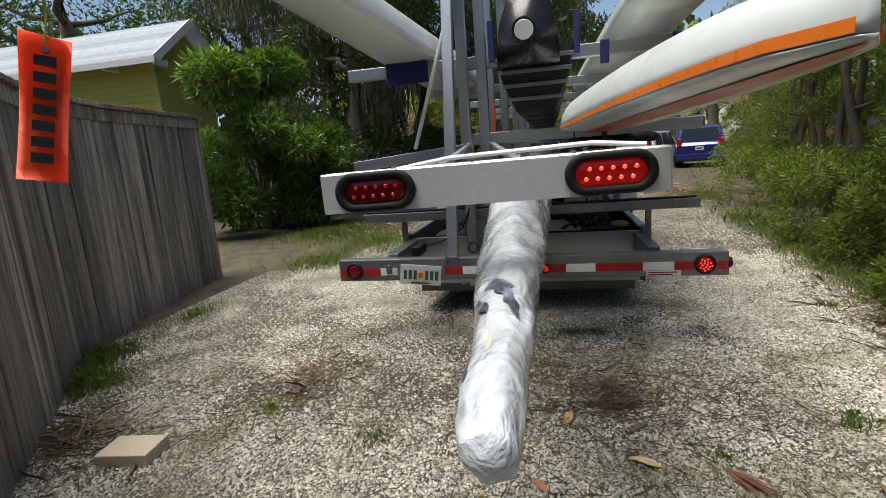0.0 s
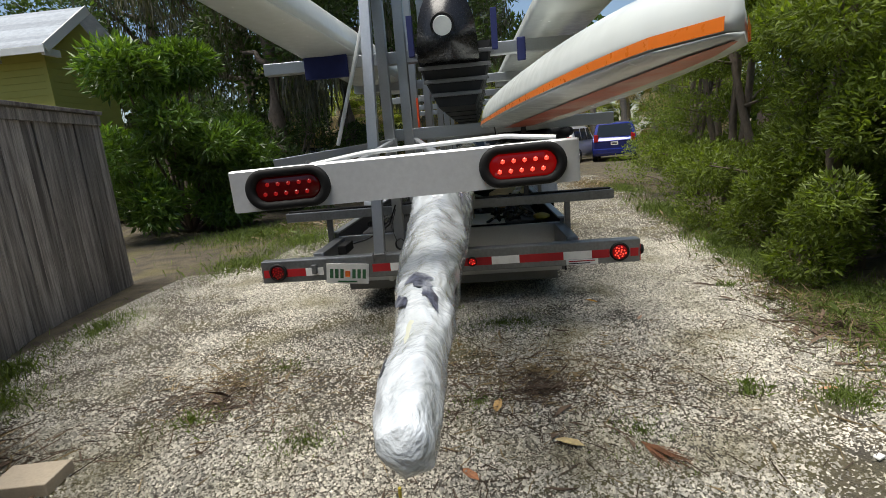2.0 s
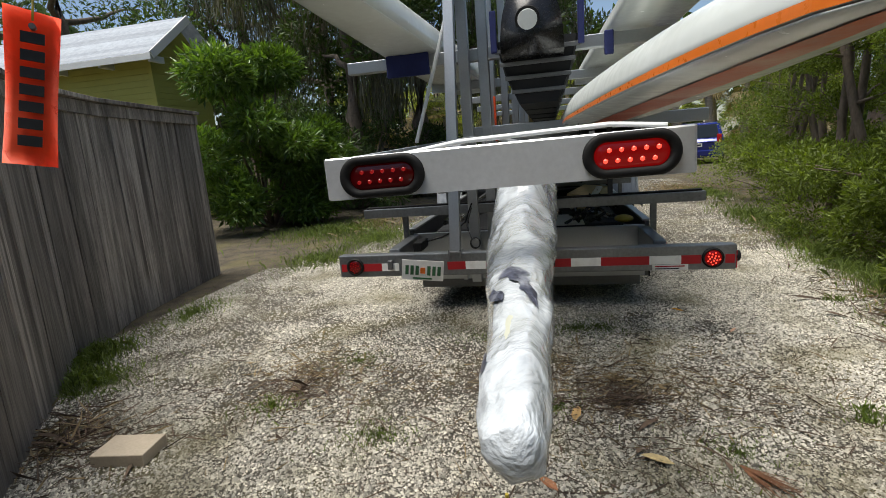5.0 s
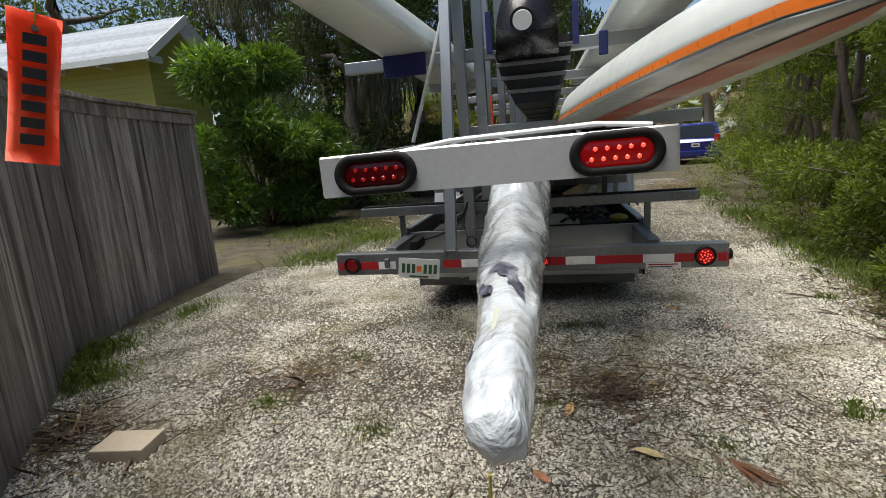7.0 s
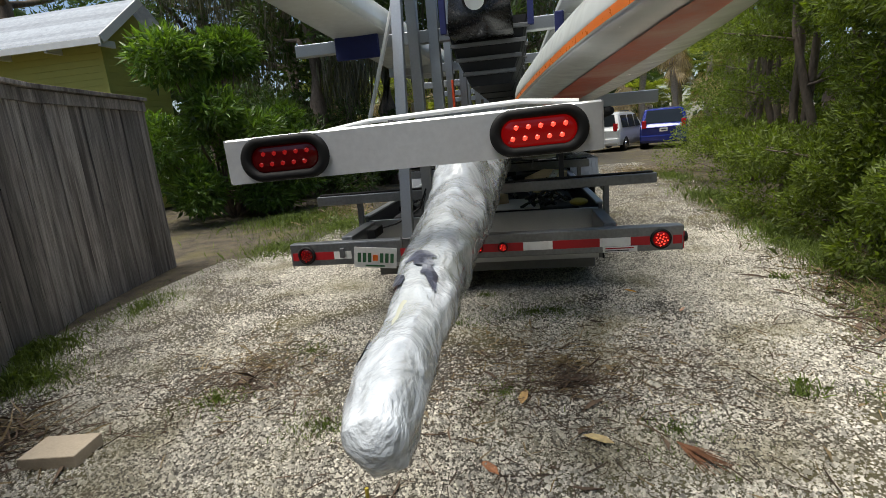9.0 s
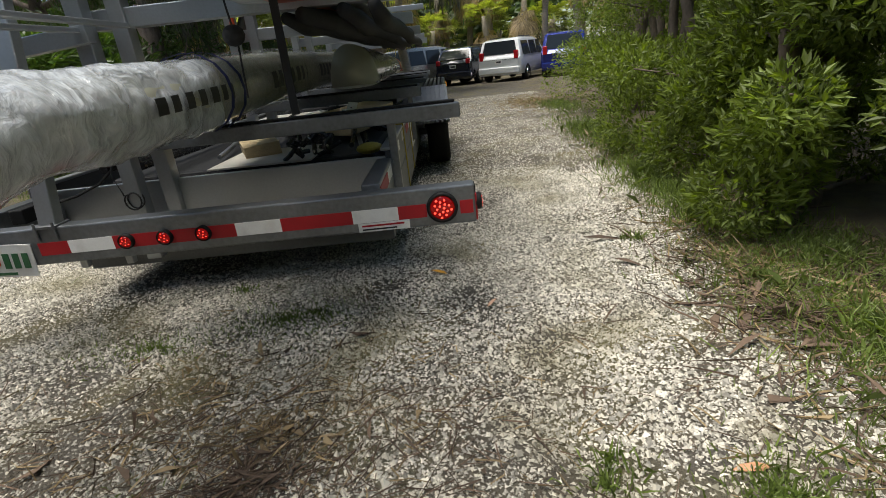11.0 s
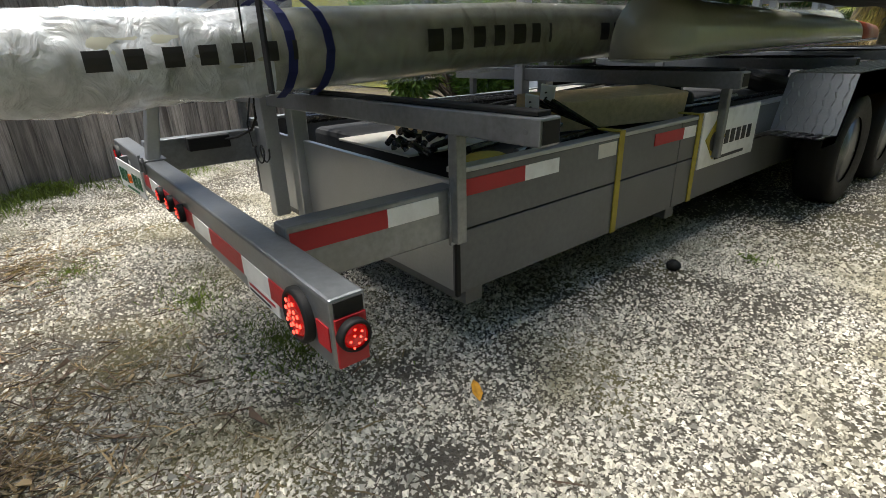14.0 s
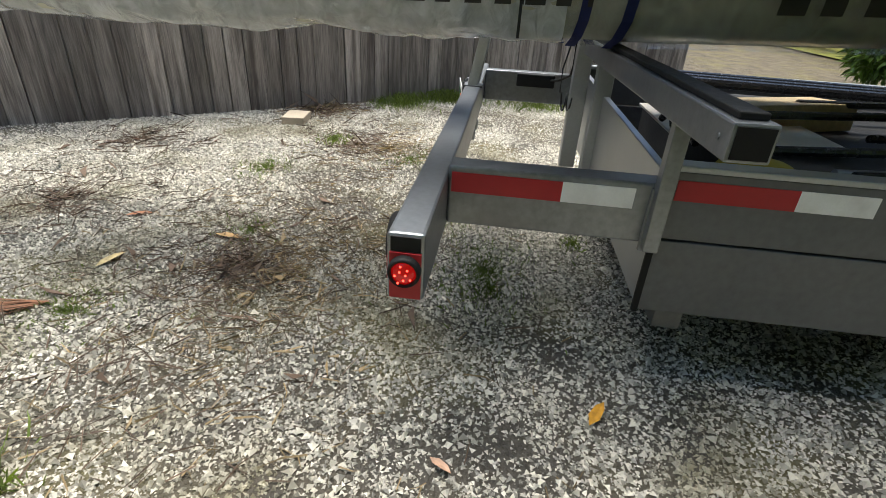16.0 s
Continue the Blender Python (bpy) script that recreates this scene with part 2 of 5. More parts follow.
def tube_path(points, radius, seg=8, bm=None):
    """A round tube through points; radius is a number or one per point."""
    bm = bm or bmesh.new()
    pts = [Vector(p) for p in points]
    rings = []
    for i, p in enumerate(pts):
        d = (pts[min(i + 1, len(pts) - 1)] - pts[max(i - 1, 0)]).normalized()
        q = d.to_track_quat("Z", "Y")
        r = radius[i] if hasattr(radius, "__len__") else radius
        rings.append([bm.verts.new(p + q @ Vector((r * math.cos(2 * math.pi * k / seg), r * math.sin(2 * math.pi * k / seg), 0))) for k in range(seg)])
    for a, b in zip(rings, rings[1:]):
        for k in range(seg):
            bm.faces.new((a[k], a[(k + 1) % seg], b[(k + 1) % seg], b[k]))
    bm.faces.new(rings[0][::-1]), bm.faces.new(rings[-1])
    return bm


def loft(rings, cap=True):
    bm = bmesh.new()
    vs = [[bm.verts.new(p) for p in ring] for ring in rings]
    n = len(vs[0])
    for a, b in zip(vs, vs[1:]):
        for k in range(n):
            bm.faces.new((a[k], a[(k + 1) % n], b[(k + 1) % n], b[k]))
    if cap:
        bm.faces.new(vs[0][::-1]), bm.faces.new(vs[-1])
    bmesh.ops.recalc_face_normals(bm, faces=bm.faces)
    return bm


def from_lists(name, verts, faces, material, parent=None, smooth=False):
    me = bpy.data.meshes.new(name)
    me.from_pydata(verts, [], faces)
    me.materials.append(material)
    if smooth:
        me.polygons.foreach_set("use_smooth", [True] * len(me.polygons))
    ob = new(name, me)
    ob.parent = parent
    return ob


def ground_z(x, y):
    """The drive lies level by the trailer and falls gently away towards the parked cars."""
    fall = max(0.0, min(y, 30.0) - 4.0)
    return -0.0115 * fall + 0.01 * noise.noise((x * 0.7, y * 0.7, 0.0)) * min(1.0, 1.0)


# ---- ground ----
def ground_material():
    m = bpy.data.materials.new("shell_gravel_ground")
    m.use_nodes = True
    nt = m.node_tree
    bsdf = nt.nodes["Principled BSDF"]
    tc = nt.nodes.new("ShaderNodeTexCoord")

    def tex(kind, scale, detail=6):
        n = nt.nodes.new(kind)
        n.inputs["Scale"].default_value = scale
        if "Detail" in n.inputs:
            n.inputs["Detail"].default_value = detail
        nt.links.new(tc.outputs["Object"], n.inputs["Vector"])
        return n

    def ramp(src, lo, hi, a=0.0, b=1.0):
        r = nt.nodes.new("ShaderNodeMapRange")
        r.inputs[1].default_value, r.inputs[2].default_value, r.inputs[3].default_value, r.inputs[4].default_value = lo, hi, a, b
        nt.links.new(src, r.inputs[0])
        return r.outputs[0]

    def mix(f, a, b):
        n = nt.nodes.new("ShaderNodeMix")
        n.data_type = "RGBA"
        nt.links.new(f, n.inputs["Factor"])
        for s, v in (("A", a), ("B", b)):
            if isinstance(v, tuple):
                n.inputs[s].default_value = (*v, 1)
            else:
                nt.links.new(v, n.inputs[s])
        return n.outputs["Result"]

    def math_(op, a, b):
        n = nt.nodes.new("ShaderNodeMath")
        n.operation = op
        for i, v in enumerate((a, b)):
            if isinstance(v, (int, float)):
                n.inputs[i].default_value = v
            else:
                nt.links.new(v, n.inputs[i])
        return n.outputs[0]

    cells = tex("ShaderNodeTexVoronoi", 85)
    grit = tex("ShaderNodeTexNoise", 160)
    big = tex("ShaderNodeTexNoise", 0.9, 5)
    mid = tex("ShaderNodeTexNoise", 5, 8)
    sep = nt.nodes.new("ShaderNodeSeparateXYZ")
    nt.links.new(tc.outputs["Object"], sep.inputs[0])
    x, y = sep.outputs[0], sep.outputs[1]
    grey = nt.nodes.new("ShaderNodeSeparateColor")
    nt.links.new(cells.outputs["Color"], grey.inputs[0])
    stone = mix(ramp(grey.outputs[0], 0.1, 0.9), (0.06, 0.054, 0.042), (0.34, 0.32, 0.28))
    stone = mix(ramp(cells.outputs["Distance"], 0.25, 0.65, 0, 0.75), stone, (0.045, 0.037, 0.025))
    stone = mix(ramp(grit.outputs[0], 0.45, 0.75, 0, 0.5), stone, (0.16, 0.14, 0.11))
    soil = mix(ramp(mid.outputs[0], 0.35, 0.65), (0.085, 0.062, 0.036), (0.22, 0.175, 0.10))
    # patches of soil and leaf litter among the shells, more towards the verges
    edge_r = ramp(math_("ADD", math_("SUBTRACT", x, math_("MULTIPLY", y, 0.12)), math_("MULTIPLY", math_("SUBTRACT", mid.outputs[0], 0.5), 1.3)), 1.8, 2.3)
    edge_l = ramp(math_("ADD", x, math_("MULTIPLY", math_("SUBTRACT", mid.outputs[0], 0.5), 2.0)), -3.0, -2.1, 1, 0)
    litter = ramp(math_("ADD", math_("MULTIPLY", big.outputs[0], 0.6), math_("MULTIPLY", mid.outputs[0], 0.4)), 0.47, 0.62, 0, 0.6)
    far_leaves = ramp(math_("ADD", y, math_("MULTIPLY", math_("SUBTRACT", mid.outputs[0], 0.5), 5.0)), 11.0, 19.0, 0, 0.75)
    f = math_("MAXIMUM", math_("MAXIMUM", litter, far_leaves), math_("MAXIMUM", edge_r, edge_l))
    col = mix(math_("MULTIPLY", f, ramp(grey.outputs[1], 0.1, 0.75, 1.0, 0.55)), stone, soil)
    mossy = tex("ShaderNodeTexNoise", 1.7, 7)
    col = mix(ramp(mossy.outputs[0], 0.50, 0.66, 0, 0.45), col, (0.22, 0.195, 0.06))
    nt.links.new(col, bsdf.inputs["Base Color"])
    bsdf.inputs["Roughness"].default_value = 0.9
    b = nt.nodes.new("ShaderNodeBump")
    b.inputs["Strength"].default_value, b.inputs["Distance"].default_value = 1.0, 0.02
    h = math_("ADD", math_("MULTIPLY", cells.outputs["Distance"], -1.0), math_("MULTIPLY", grit.outputs[0], 0.8))
    nt.links.new(h, b.inputs["Height"])
    nt.links.new(b.outputs[0], bsdf.inputs["Normal"])
    return m


GROUND = ground_material()


def build_ground():
    xs = sorted(set([-400, -120, -40, -16, -10] + [round(-7 + 0.5 * i, 2) for i in range(29)] + [10, 16, 40, 120, 400]))
    ys = sorted(set([-400, -120, -40, -14] + [round(-8 + 0.5 * i, 2) for i in range(41)] + [14, 16, 19, 22, 26, 30, 40, 80, 200, 400]))
    verts = [(x, y, ground_z(x, y)) for y in ys for x in xs]
    n = len(xs)
    faces = [(j * n + i, j * n + i + 1, (j + 1) * n + i + 1, (j + 1) * n + i) for j in range(len(ys) - 1) for i in range(n - 1)]
    g = from_lists("ground", verts, faces, GROUND, smooth=True)
    tagged(g, "shell and gravel drive with patches of soil and grass", "ground", kind="structure")


build_ground()


# ---- boat trailer ----
SIDE = 0.885          # outer face of the box sides
BEAM_TOP, BEAM_LOW, BEAM_Y = 0.597, 0.447, -0.03
trailer = tagged(empty("boat_trailer"), "long grey aluminium rowing-shell trailer standing on gravel, loaded with boats", "trailer")


def lamp_round(parent, at, radius, axis, lit, count):
    """A round lamp in a rubber ring; axis -1: faces -y, +1: faces +x."""
    turn = pose(*at, 90, 0, 0) if axis < 0 else pose(*at, 90, 0, 90)
    bm = bmesh.new()
    prof = [(radius * 1.28, -0.004), (radius * 1.28, 0.012), (radius * 1.14, 0.019), (radius * 1.0, 0.017), (radius * 1.0, -0.004)]
    rings = [[turn @ Vector((r * math.cos(a), r * math.sin(a), z)) for a in (2 * math.pi * k / 28 for k in range(28))] for r, z in prof]
    lamp = part("lamp", loft(rings, False), RUBBER, parent, "round red LED tail lamp in a black rubber ring", True)
    bm = bmesh.new()
    rings = [[turn @ Vector((r * math.cos(a), r * math.sin(a), z)) for a in (2 * math.pi * k / 28 for k in range(28))] for r, z in ((radius, 0.008), (radius * 0.9, 0.016), (radius * 0.5, 0.020), (radius * 0.04, 0.021))]
    part("lens", loft(rings), LENS_ON if lit else LENS, lamp, "", True)
    for i in range(count):
        a, r = 2.4 * i, radius * 0.82 * math.sqrt((i + 0.5) / count)
        bm = bmesh.new()
        bmesh.ops.create_icosphere(bm, subdivisions=1, radius=radius * 0.11, matrix=turn @ Matrix.Translation((r * math.cos(a), r * math.sin(a), 0.021)) @ Matrix.Diagonal((1, 1, 0.5, 1)))
        part("led", bm, LED_ON if lit else LED_DIM, lamp)
    return lamp


def tape(parent, spans, axis, plane, z0, z1):
    """Red and white blocks of reflective tape: spans are (from, to, material)."""
    for a, b, m in spans:
        t = 0.0025
        bm = box(a, b, plane - t, plane + 0.001, z0, z1, bevel=0) if axis == "x" else box(plane - 0.001, plane + t, a, b, z0, z1, bevel=0)
        part("reflective_tape", bm, m, parent)


def build_rear():
    bm = box(-1.225, 1.25, 0.0, 0.076, BEAM_LOW, BEAM_TOP, bevel=0.007)
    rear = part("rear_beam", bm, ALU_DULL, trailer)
    rear.location.y = BEAM_Y
    part("end_cap", box(1.248, 1.256, 0.006, 0.07, BEAM_LOW + 0.006, BEAM_TOP - 0.04, bevel=0.001), RED_TAPE, rear, "red reflective end of the beam")
    part("end_opening", box(1.247, 1.2535, 0.008, 0.068, BEAM_TOP - 0.038, BEAM_TOP - 0.006, bevel=0.001), RUBBER, rear)
    lamp_round(trailer, (1.257, 0.038 + BEAM_Y, 0.520), 0.026, 1, True, 8)
    zt = 0.512
    r, w = 0.279, 0.178
    right, x = [(-0.17, 0.316, RED_TAPE)], 0.316
    for length, m in ((w, WHITE_TAPE), (r, RED_TAPE), (w, WHITE_TAPE), (0.11, RED_TAPE)):
        right.append((x, x + length, m))
        x += length
    right.append((1.19, 1.24, RED_TAPE))
    left, x = [], -0.17
    for length, m in ((w, WHITE_TAPE), (0.12, RED_TAPE)):
        left.append((x - length, x, m))
        x -= length
    x = -0.80
    for length, m in ((0.12, WHITE_TAPE), (0.18, RED_TAPE)):
        left.append((x - length, x, m))
        x -= length
    left.append((-1.21, -1.17, RED_TAPE))
    tape(rear, right + left, "x", 0.0, zt - 0.026, zt + 0.026)
    for x, lit in ((1.122, True), (-1.108, False)):
        lamp_round(trailer, (x, BEAM_Y - 0.001, 0.520), 0.047, -1, lit, 16)
    for x in (-0.115, 0.038, 0.19):
        lamp_round(trailer, (x, BEAM_Y - 0.003, 0.514), 0.024, -1, True, 7)
    # maker's label under the tape
    lab = part("data_label", box(0.79, 0.99, -0.0025, 0.0005, 0.45, 0.484, bevel=0), WHITE_TAPE, rear, "small white data label")
    part("text_bar", block(bmesh.new(), 0.805, 0.97, -0.0035, -0.0022, 0.470, 0.477), RED_TAPE, lab)
    part("text_bar", block(bmesh.new(), 0.805, 0.94, -0.0035, -0.0022, 0.456, 0.462), INK, lab)
    # licence plate, tilted on its bracket, its characters as plain bars
    m = pose(-0.630, BEAM_Y - 0.032, 0.492, 4, 7, 10) @ Matrix.Diagonal((0.9, 1, 0.9, 1))
    plate = part("licence_plate", box(-0.152, 0.152, -0.002, 0.002, -0.076, 0.076, bevel=0.001, m=m), WHITE_TAPE, trailer, "white licence plate with green print, slightly tilted")
    green = mat("plate_green", (0.03, 0.12, 0.05), 0.5)
    for i, x in enumerate((-0.115, -0.078, -0.041, 0.045, 0.082, 0.119)):
        part("character_bar", block(bmesh.new(), x - 0.012, x + 0.012, -0.0045, -0.0018, -0.035, 0.035, m=m), green, plate)
    bm = block(bmesh.new(), -0.018, 0.018, -0.0045, -0.0018, -0.022, 0.022, 0.006, m)
    part("emblem", bm, ORANGE, plate)
    bm = block(bmesh.new(), -0.07, 0.07, -0.0045, -0.0018, -0.066, -0.054, m=m)
    part("print", bm, mat("plate_caption", (0.03, 0.12, 0.05), 0.5), plate)
    part("plate_bracket", box(-0.87, -0.84, BEAM_Y - 0.03, BEAM_Y, 0.50, 0.56, bevel=0.003), STEEL_DARK, trailer)
    # feet under the beam
    for x in (-0.36, -0.17):
        part("bracket", box(x - 0.015, x + 0.015, 0.02, 0.05, 0.40, BEAM_LOW), ALU, trailer)
    # side rails between beam and box
    for s in (1, -1):
        a, b = sorted((s * SIDE, s * (SIDE - 0.076)))
        rail = part("side_rail", box(a, b, 0.0765 + BEAM_Y, 0.592, BEAM_LOW + 0.012, BEAM_TOP + 0.022, bevel=0.006), ALU_DULL, trailer)
        if s > 0:
            tape(rail, ((0.055, 0.334, RED_TAPE), (0.334, 0.512, WHITE_TAPE)), "y", SIDE, 0.550, 0.603)
        part("junction_plate", box(min(s * SIDE, s * SIDE + s * 0.012), max(s * SIDE, s * SIDE + s * 0.012), 0.548, 0.592, 0.44, 0.61, bevel=0.002), ALU_DULL, trailer)
    # small black box of wiring on the left rail
    part("junction_box", box(-0.764, -0.70, 0.22, 0.42, 0.56, 0.625, bevel=0.006), RUBBER, trailer, "black plastic wiring box")
    wire = [(-0.70, 0.4, 0.60), (-0.6, 0.43, 0.62), (-0.5, 0.47, 0.66), (-0.42, 0.47, 0.72), (-0.36, 0.46, 0.86)]
    part("cable", tube_path(wire, 0.006), RUBBER, trailer)


build_rear()

BOX_END = 8.6


def build_box():
    for s in (1, -1):
        x1, x0 = (SIDE, SIDE - 0.03) if s > 0 else (-SIDE + 0.03, -SIDE)
        y = 0.585
        for i, length in enumerate((1.355, 1.5, 1.6, 1.9, 1.65)):
            for z0, z1 in ((0.255, 0.470), (0.476, 0.655)):
                part("side_panel", box(x0, x1, y + 0.003, y + length - 0.003, z0, z1, bevel=0.003), GREY_PAINT, trailer)
            y += length
        a, b = (SIDE - 0.05, SIDE + 0.004) if s > 0 else (-SIDE - 0.004, -SIDE + 0.05)
        part("top_rail", box(a, b, 0.585, y, 0.655, 0.672, bevel=0.004), ALU, trailer)
    bm = box(-SIDE + 0.03, SIDE - 0.03, 0.59, 0.615, 0.255, 0.628, bevel=0.003)
    part("tail_panel", bm, ALU, trailer, "bare aluminium rear panel of the box")
    part("box_floor", box(-SIDE + 0.03, SIDE - 0.03, 0.615, BOX_END, 0.265, 0.285, bevel=0.002), GREY_PAINT, trailer)
    part("corner_strip", box(SIDE - 0.006, SIDE + 0.006, 0.575, 0.592, 0.25, 0.46, bevel=0.002), RUBBER, trailer)
    for y in (0.66, 2.0, 4.4, 7.0):
        part("chassis_beam", box(-SIDE + 0.05, SIDE - 0.05, y, y + 0.08, 0.17, 0.254, bevel=0.004), STEEL_DARK, trailer)
    tape(trailer, ((0.605, 0.886, RED_TAPE), (0.886, 1.064, WHITE_TAPE), (1.71, 1.96, RED_TAPE), (1.96, 2.075, WHITE_TAPE)), "y", SIDE, 0.582, 0.634)
    part("sticker", box(SIDE - 0.001, SIDE + 0.002, 1.30, 1.42, 0.59, 0.645, bevel=0), PLY, trailer, "small cream sticker")
    # ratchet straps over the side
    for y, w in ((1.43, 0.035), (2.085, 0.035)):
        bm = box(SIDE + 0.001, SIDE + 0.007, y, y + w, 0.255, 0.68, bevel=0.001)
        block(bm, SIDE - 0.10, SIDE + 0.007, y, y + w, 0.676, 0.682)
        part("tie_strap", bm, YELLOW, trailer, "yellow ratchet strap")
    # white sponsor panel, its mark drawn as plain shapes
    sign = part("sign_panel", box(SIDE, SIDE + 0.006, 2.14, 2.79, 0.405, 0.68, bevel=0.001), WHITE_TAPE, trailer, "white sign panel with a yellow diamond emblem")
    bm = block(bmesh.new(), -0.001, 0.0025, -0.075, 0.075, -0.075, 0.075, m=pose(SIDE + 0.007, 2.29, 0.545, 45, 0, 0))
    part("emblem", bm, YELLOW, sign)
    bm = rod((SIDE + 0.005, 2.28, 0.53), (SIDE + 0.011, 2.28, 0.53), 0.05, 20)
    block(bm, SIDE + 0.005, SIDE + 0.011, 2.325, 2.345, 0.44, 0.61)
    part("emblem", bm, INK, sign)
    for i in range(5):
        part("letter_bar", block(bmesh.new(), SIDE + 0.005, SIDE + 0.0085, 2.40 + i * 0.068, 2.445 + i * 0.068, 0.50, 0.57), INK, sign)
    part("caption_bar", block(bmesh.new(), SIDE + 0.005, SIDE + 0.0085, 2.32, 2.66, 0.43, 0.445), INK, sign)


build_box()


def build_fender():
    """Diamond-plate fender with its tandem wheels."""
    x0, x1 = SIDE + 0.004, SIDE + 0.33
    for s in (1, -1):
        bm = bmesh.new()
        prof = [(2.80, 0.50), (3.02, 0.50), (3.16, 0.81), (5.0, 0.81), (5.2, 0.46)]
        rows = []
        for y, z in prof:
            rows.append([bm.verts.new((s * x, y, z + dz)) for x, dz in ((x0, 0), (x1, 0), (x1, -0.13 if z > 0.5 else -0.04))])
        for a, b in zip(rows, rows[1:]):
            for k in range(2):
                bm.faces.new((a[k], a[k + 1], b[k + 1], b[k]))
        bmesh.ops.solidify(bm, geom=bm.faces[:], thickness=0.006)
        bmesh.ops.recalc_face_normals(bm, faces=bm.faces)
        fender = part("fender", bm, ALU, trailer, "diamond-plate aluminium wheel fender")
        if s > 0:
            bm = bmesh.new()
            for (ya, za), (yb, zb) in zip(prof[:3], prof[1:4]):
                length = math.hypot(yb - ya, zb - za)
                nu = int(length / 0.045)
                tilt = math.degrees(math.atan2(zb - za, yb - ya))
                for i in range(nu):
                    for j in range(7):
                        f = (i + 0.5) / nu
                        m = pose(x0 + 0.03 + j * 0.045, ya + (yb - ya) * f, za + (zb - za) * f + 0.003, tilt, 0, 45 if (i + j) % 2 else -45)
                        block(bm, -0.004, 0.004, -0.016, 0.016, -0.001, 0.004, m=m)
            tagged(part("tread_pattern", bm, ALU, fender), kind="stuff")
            part("marker_lamp", box(x1 - 0.004, x1 + 0.012, 4.1, 4.2, 0.74, 0.79, bevel=0.004), AMBER, fender, "amber side marker lamp")
            part("mud_flap", box(x0, x1, 5.19, 5.21, 0.16, 0.48, bevel=0.002), RUBBER, fender)
        for y in (3.55, 4.45):
            wheel = empty("wheel")
            wheel.parent = trailer
            r, cx, cz = 0.34, s * (SIDE + 0.20), 0.34
            prof_t = [(0.20, -0.09), (0.29, -0.11), (0.33, -0.095), (r, -0.06), (r, 0.06), (0.33, 0.095), (0.29, 0.11), (0.20, 0.09)]
            rings = [[(cx + w, y + q * math.cos(a), cz + q * math.sin(a)) for a in (2 * math.pi * k / 32 for k in range(32))] for q, w in prof_t]
            part("tyre", loft(rings, False), RUBBER, wheel, "", True)
            rings = [[(cx + s * w, y + q * math.cos(a), cz + q * math.sin(a)) for a in (2 * math.pi * k / 24 for k in range(24))] for q, w in ((0.205, 0.08), (0.19, 0.06), (0.15, 0.03), (0.08, 0.05), (0.05, 0.08), (0.01, 0.085))]
            part("rim", loft(rings), ALU_DULL, wheel, "grey steel rim", True)
    part("axle", rod((-SIDE - 0.1, 3.55, 0.34), (SIDE + 0.1, 3.55, 0.34), 0.035), STEEL_DARK, trailer)
    part("axle", rod((-SIDE - 0.1, 4.45, 0.34), (SIDE + 0.1, 4.45, 0.34), 0.035), STEEL_DARK, trailer)
    part("tongue", beam_between((0, 8.5, 0.30), (0, 10.6, 0.42), 0.1, 0.12), STEEL_DARK, trailer)
    part("jack_stand", rod((0, 10.4, -0.22), (0, 10.4, 0.5), 0.035), ALU, trailer)


build_fender()

LEVELS = (0.83, 1.36, 1.90)
MASTS = (0.53, 2.25, 4.0, 5.75, 7.5)


def low_arm():
    """The rearmost low arm lies slightly askew; a black rubber strip runs along its top."""
    a, b = Vector((-1.205, 0.505, 0.813)), Vector((1.237, 0.575, 0.818))
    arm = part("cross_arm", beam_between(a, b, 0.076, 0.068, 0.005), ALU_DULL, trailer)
    up, d = Vector((0, 0, 0.041)), (b - a).normalized()
    part("rubber_strip", beam_between(a + d * 0.02 + up, b - d * 0.02 + up, 0.05, 0.013, 0.003), RUBBER, arm, "black rubber padding")
    # black sheet stands for the shade inside the open arm end
    part("open_end_shade", beam_between(b - d * 0.004, b + d * 0.002, 0.062, 0.054, 0.0), RUBBER, arm)
    part("bolt", rod(a + d * 2.40 + Vector((0, -0.04, 0.0)), a + d * 2.40 + Vector((0, -0.034, 0.0)), 0.007, 8), STEEL_DARK, arm)


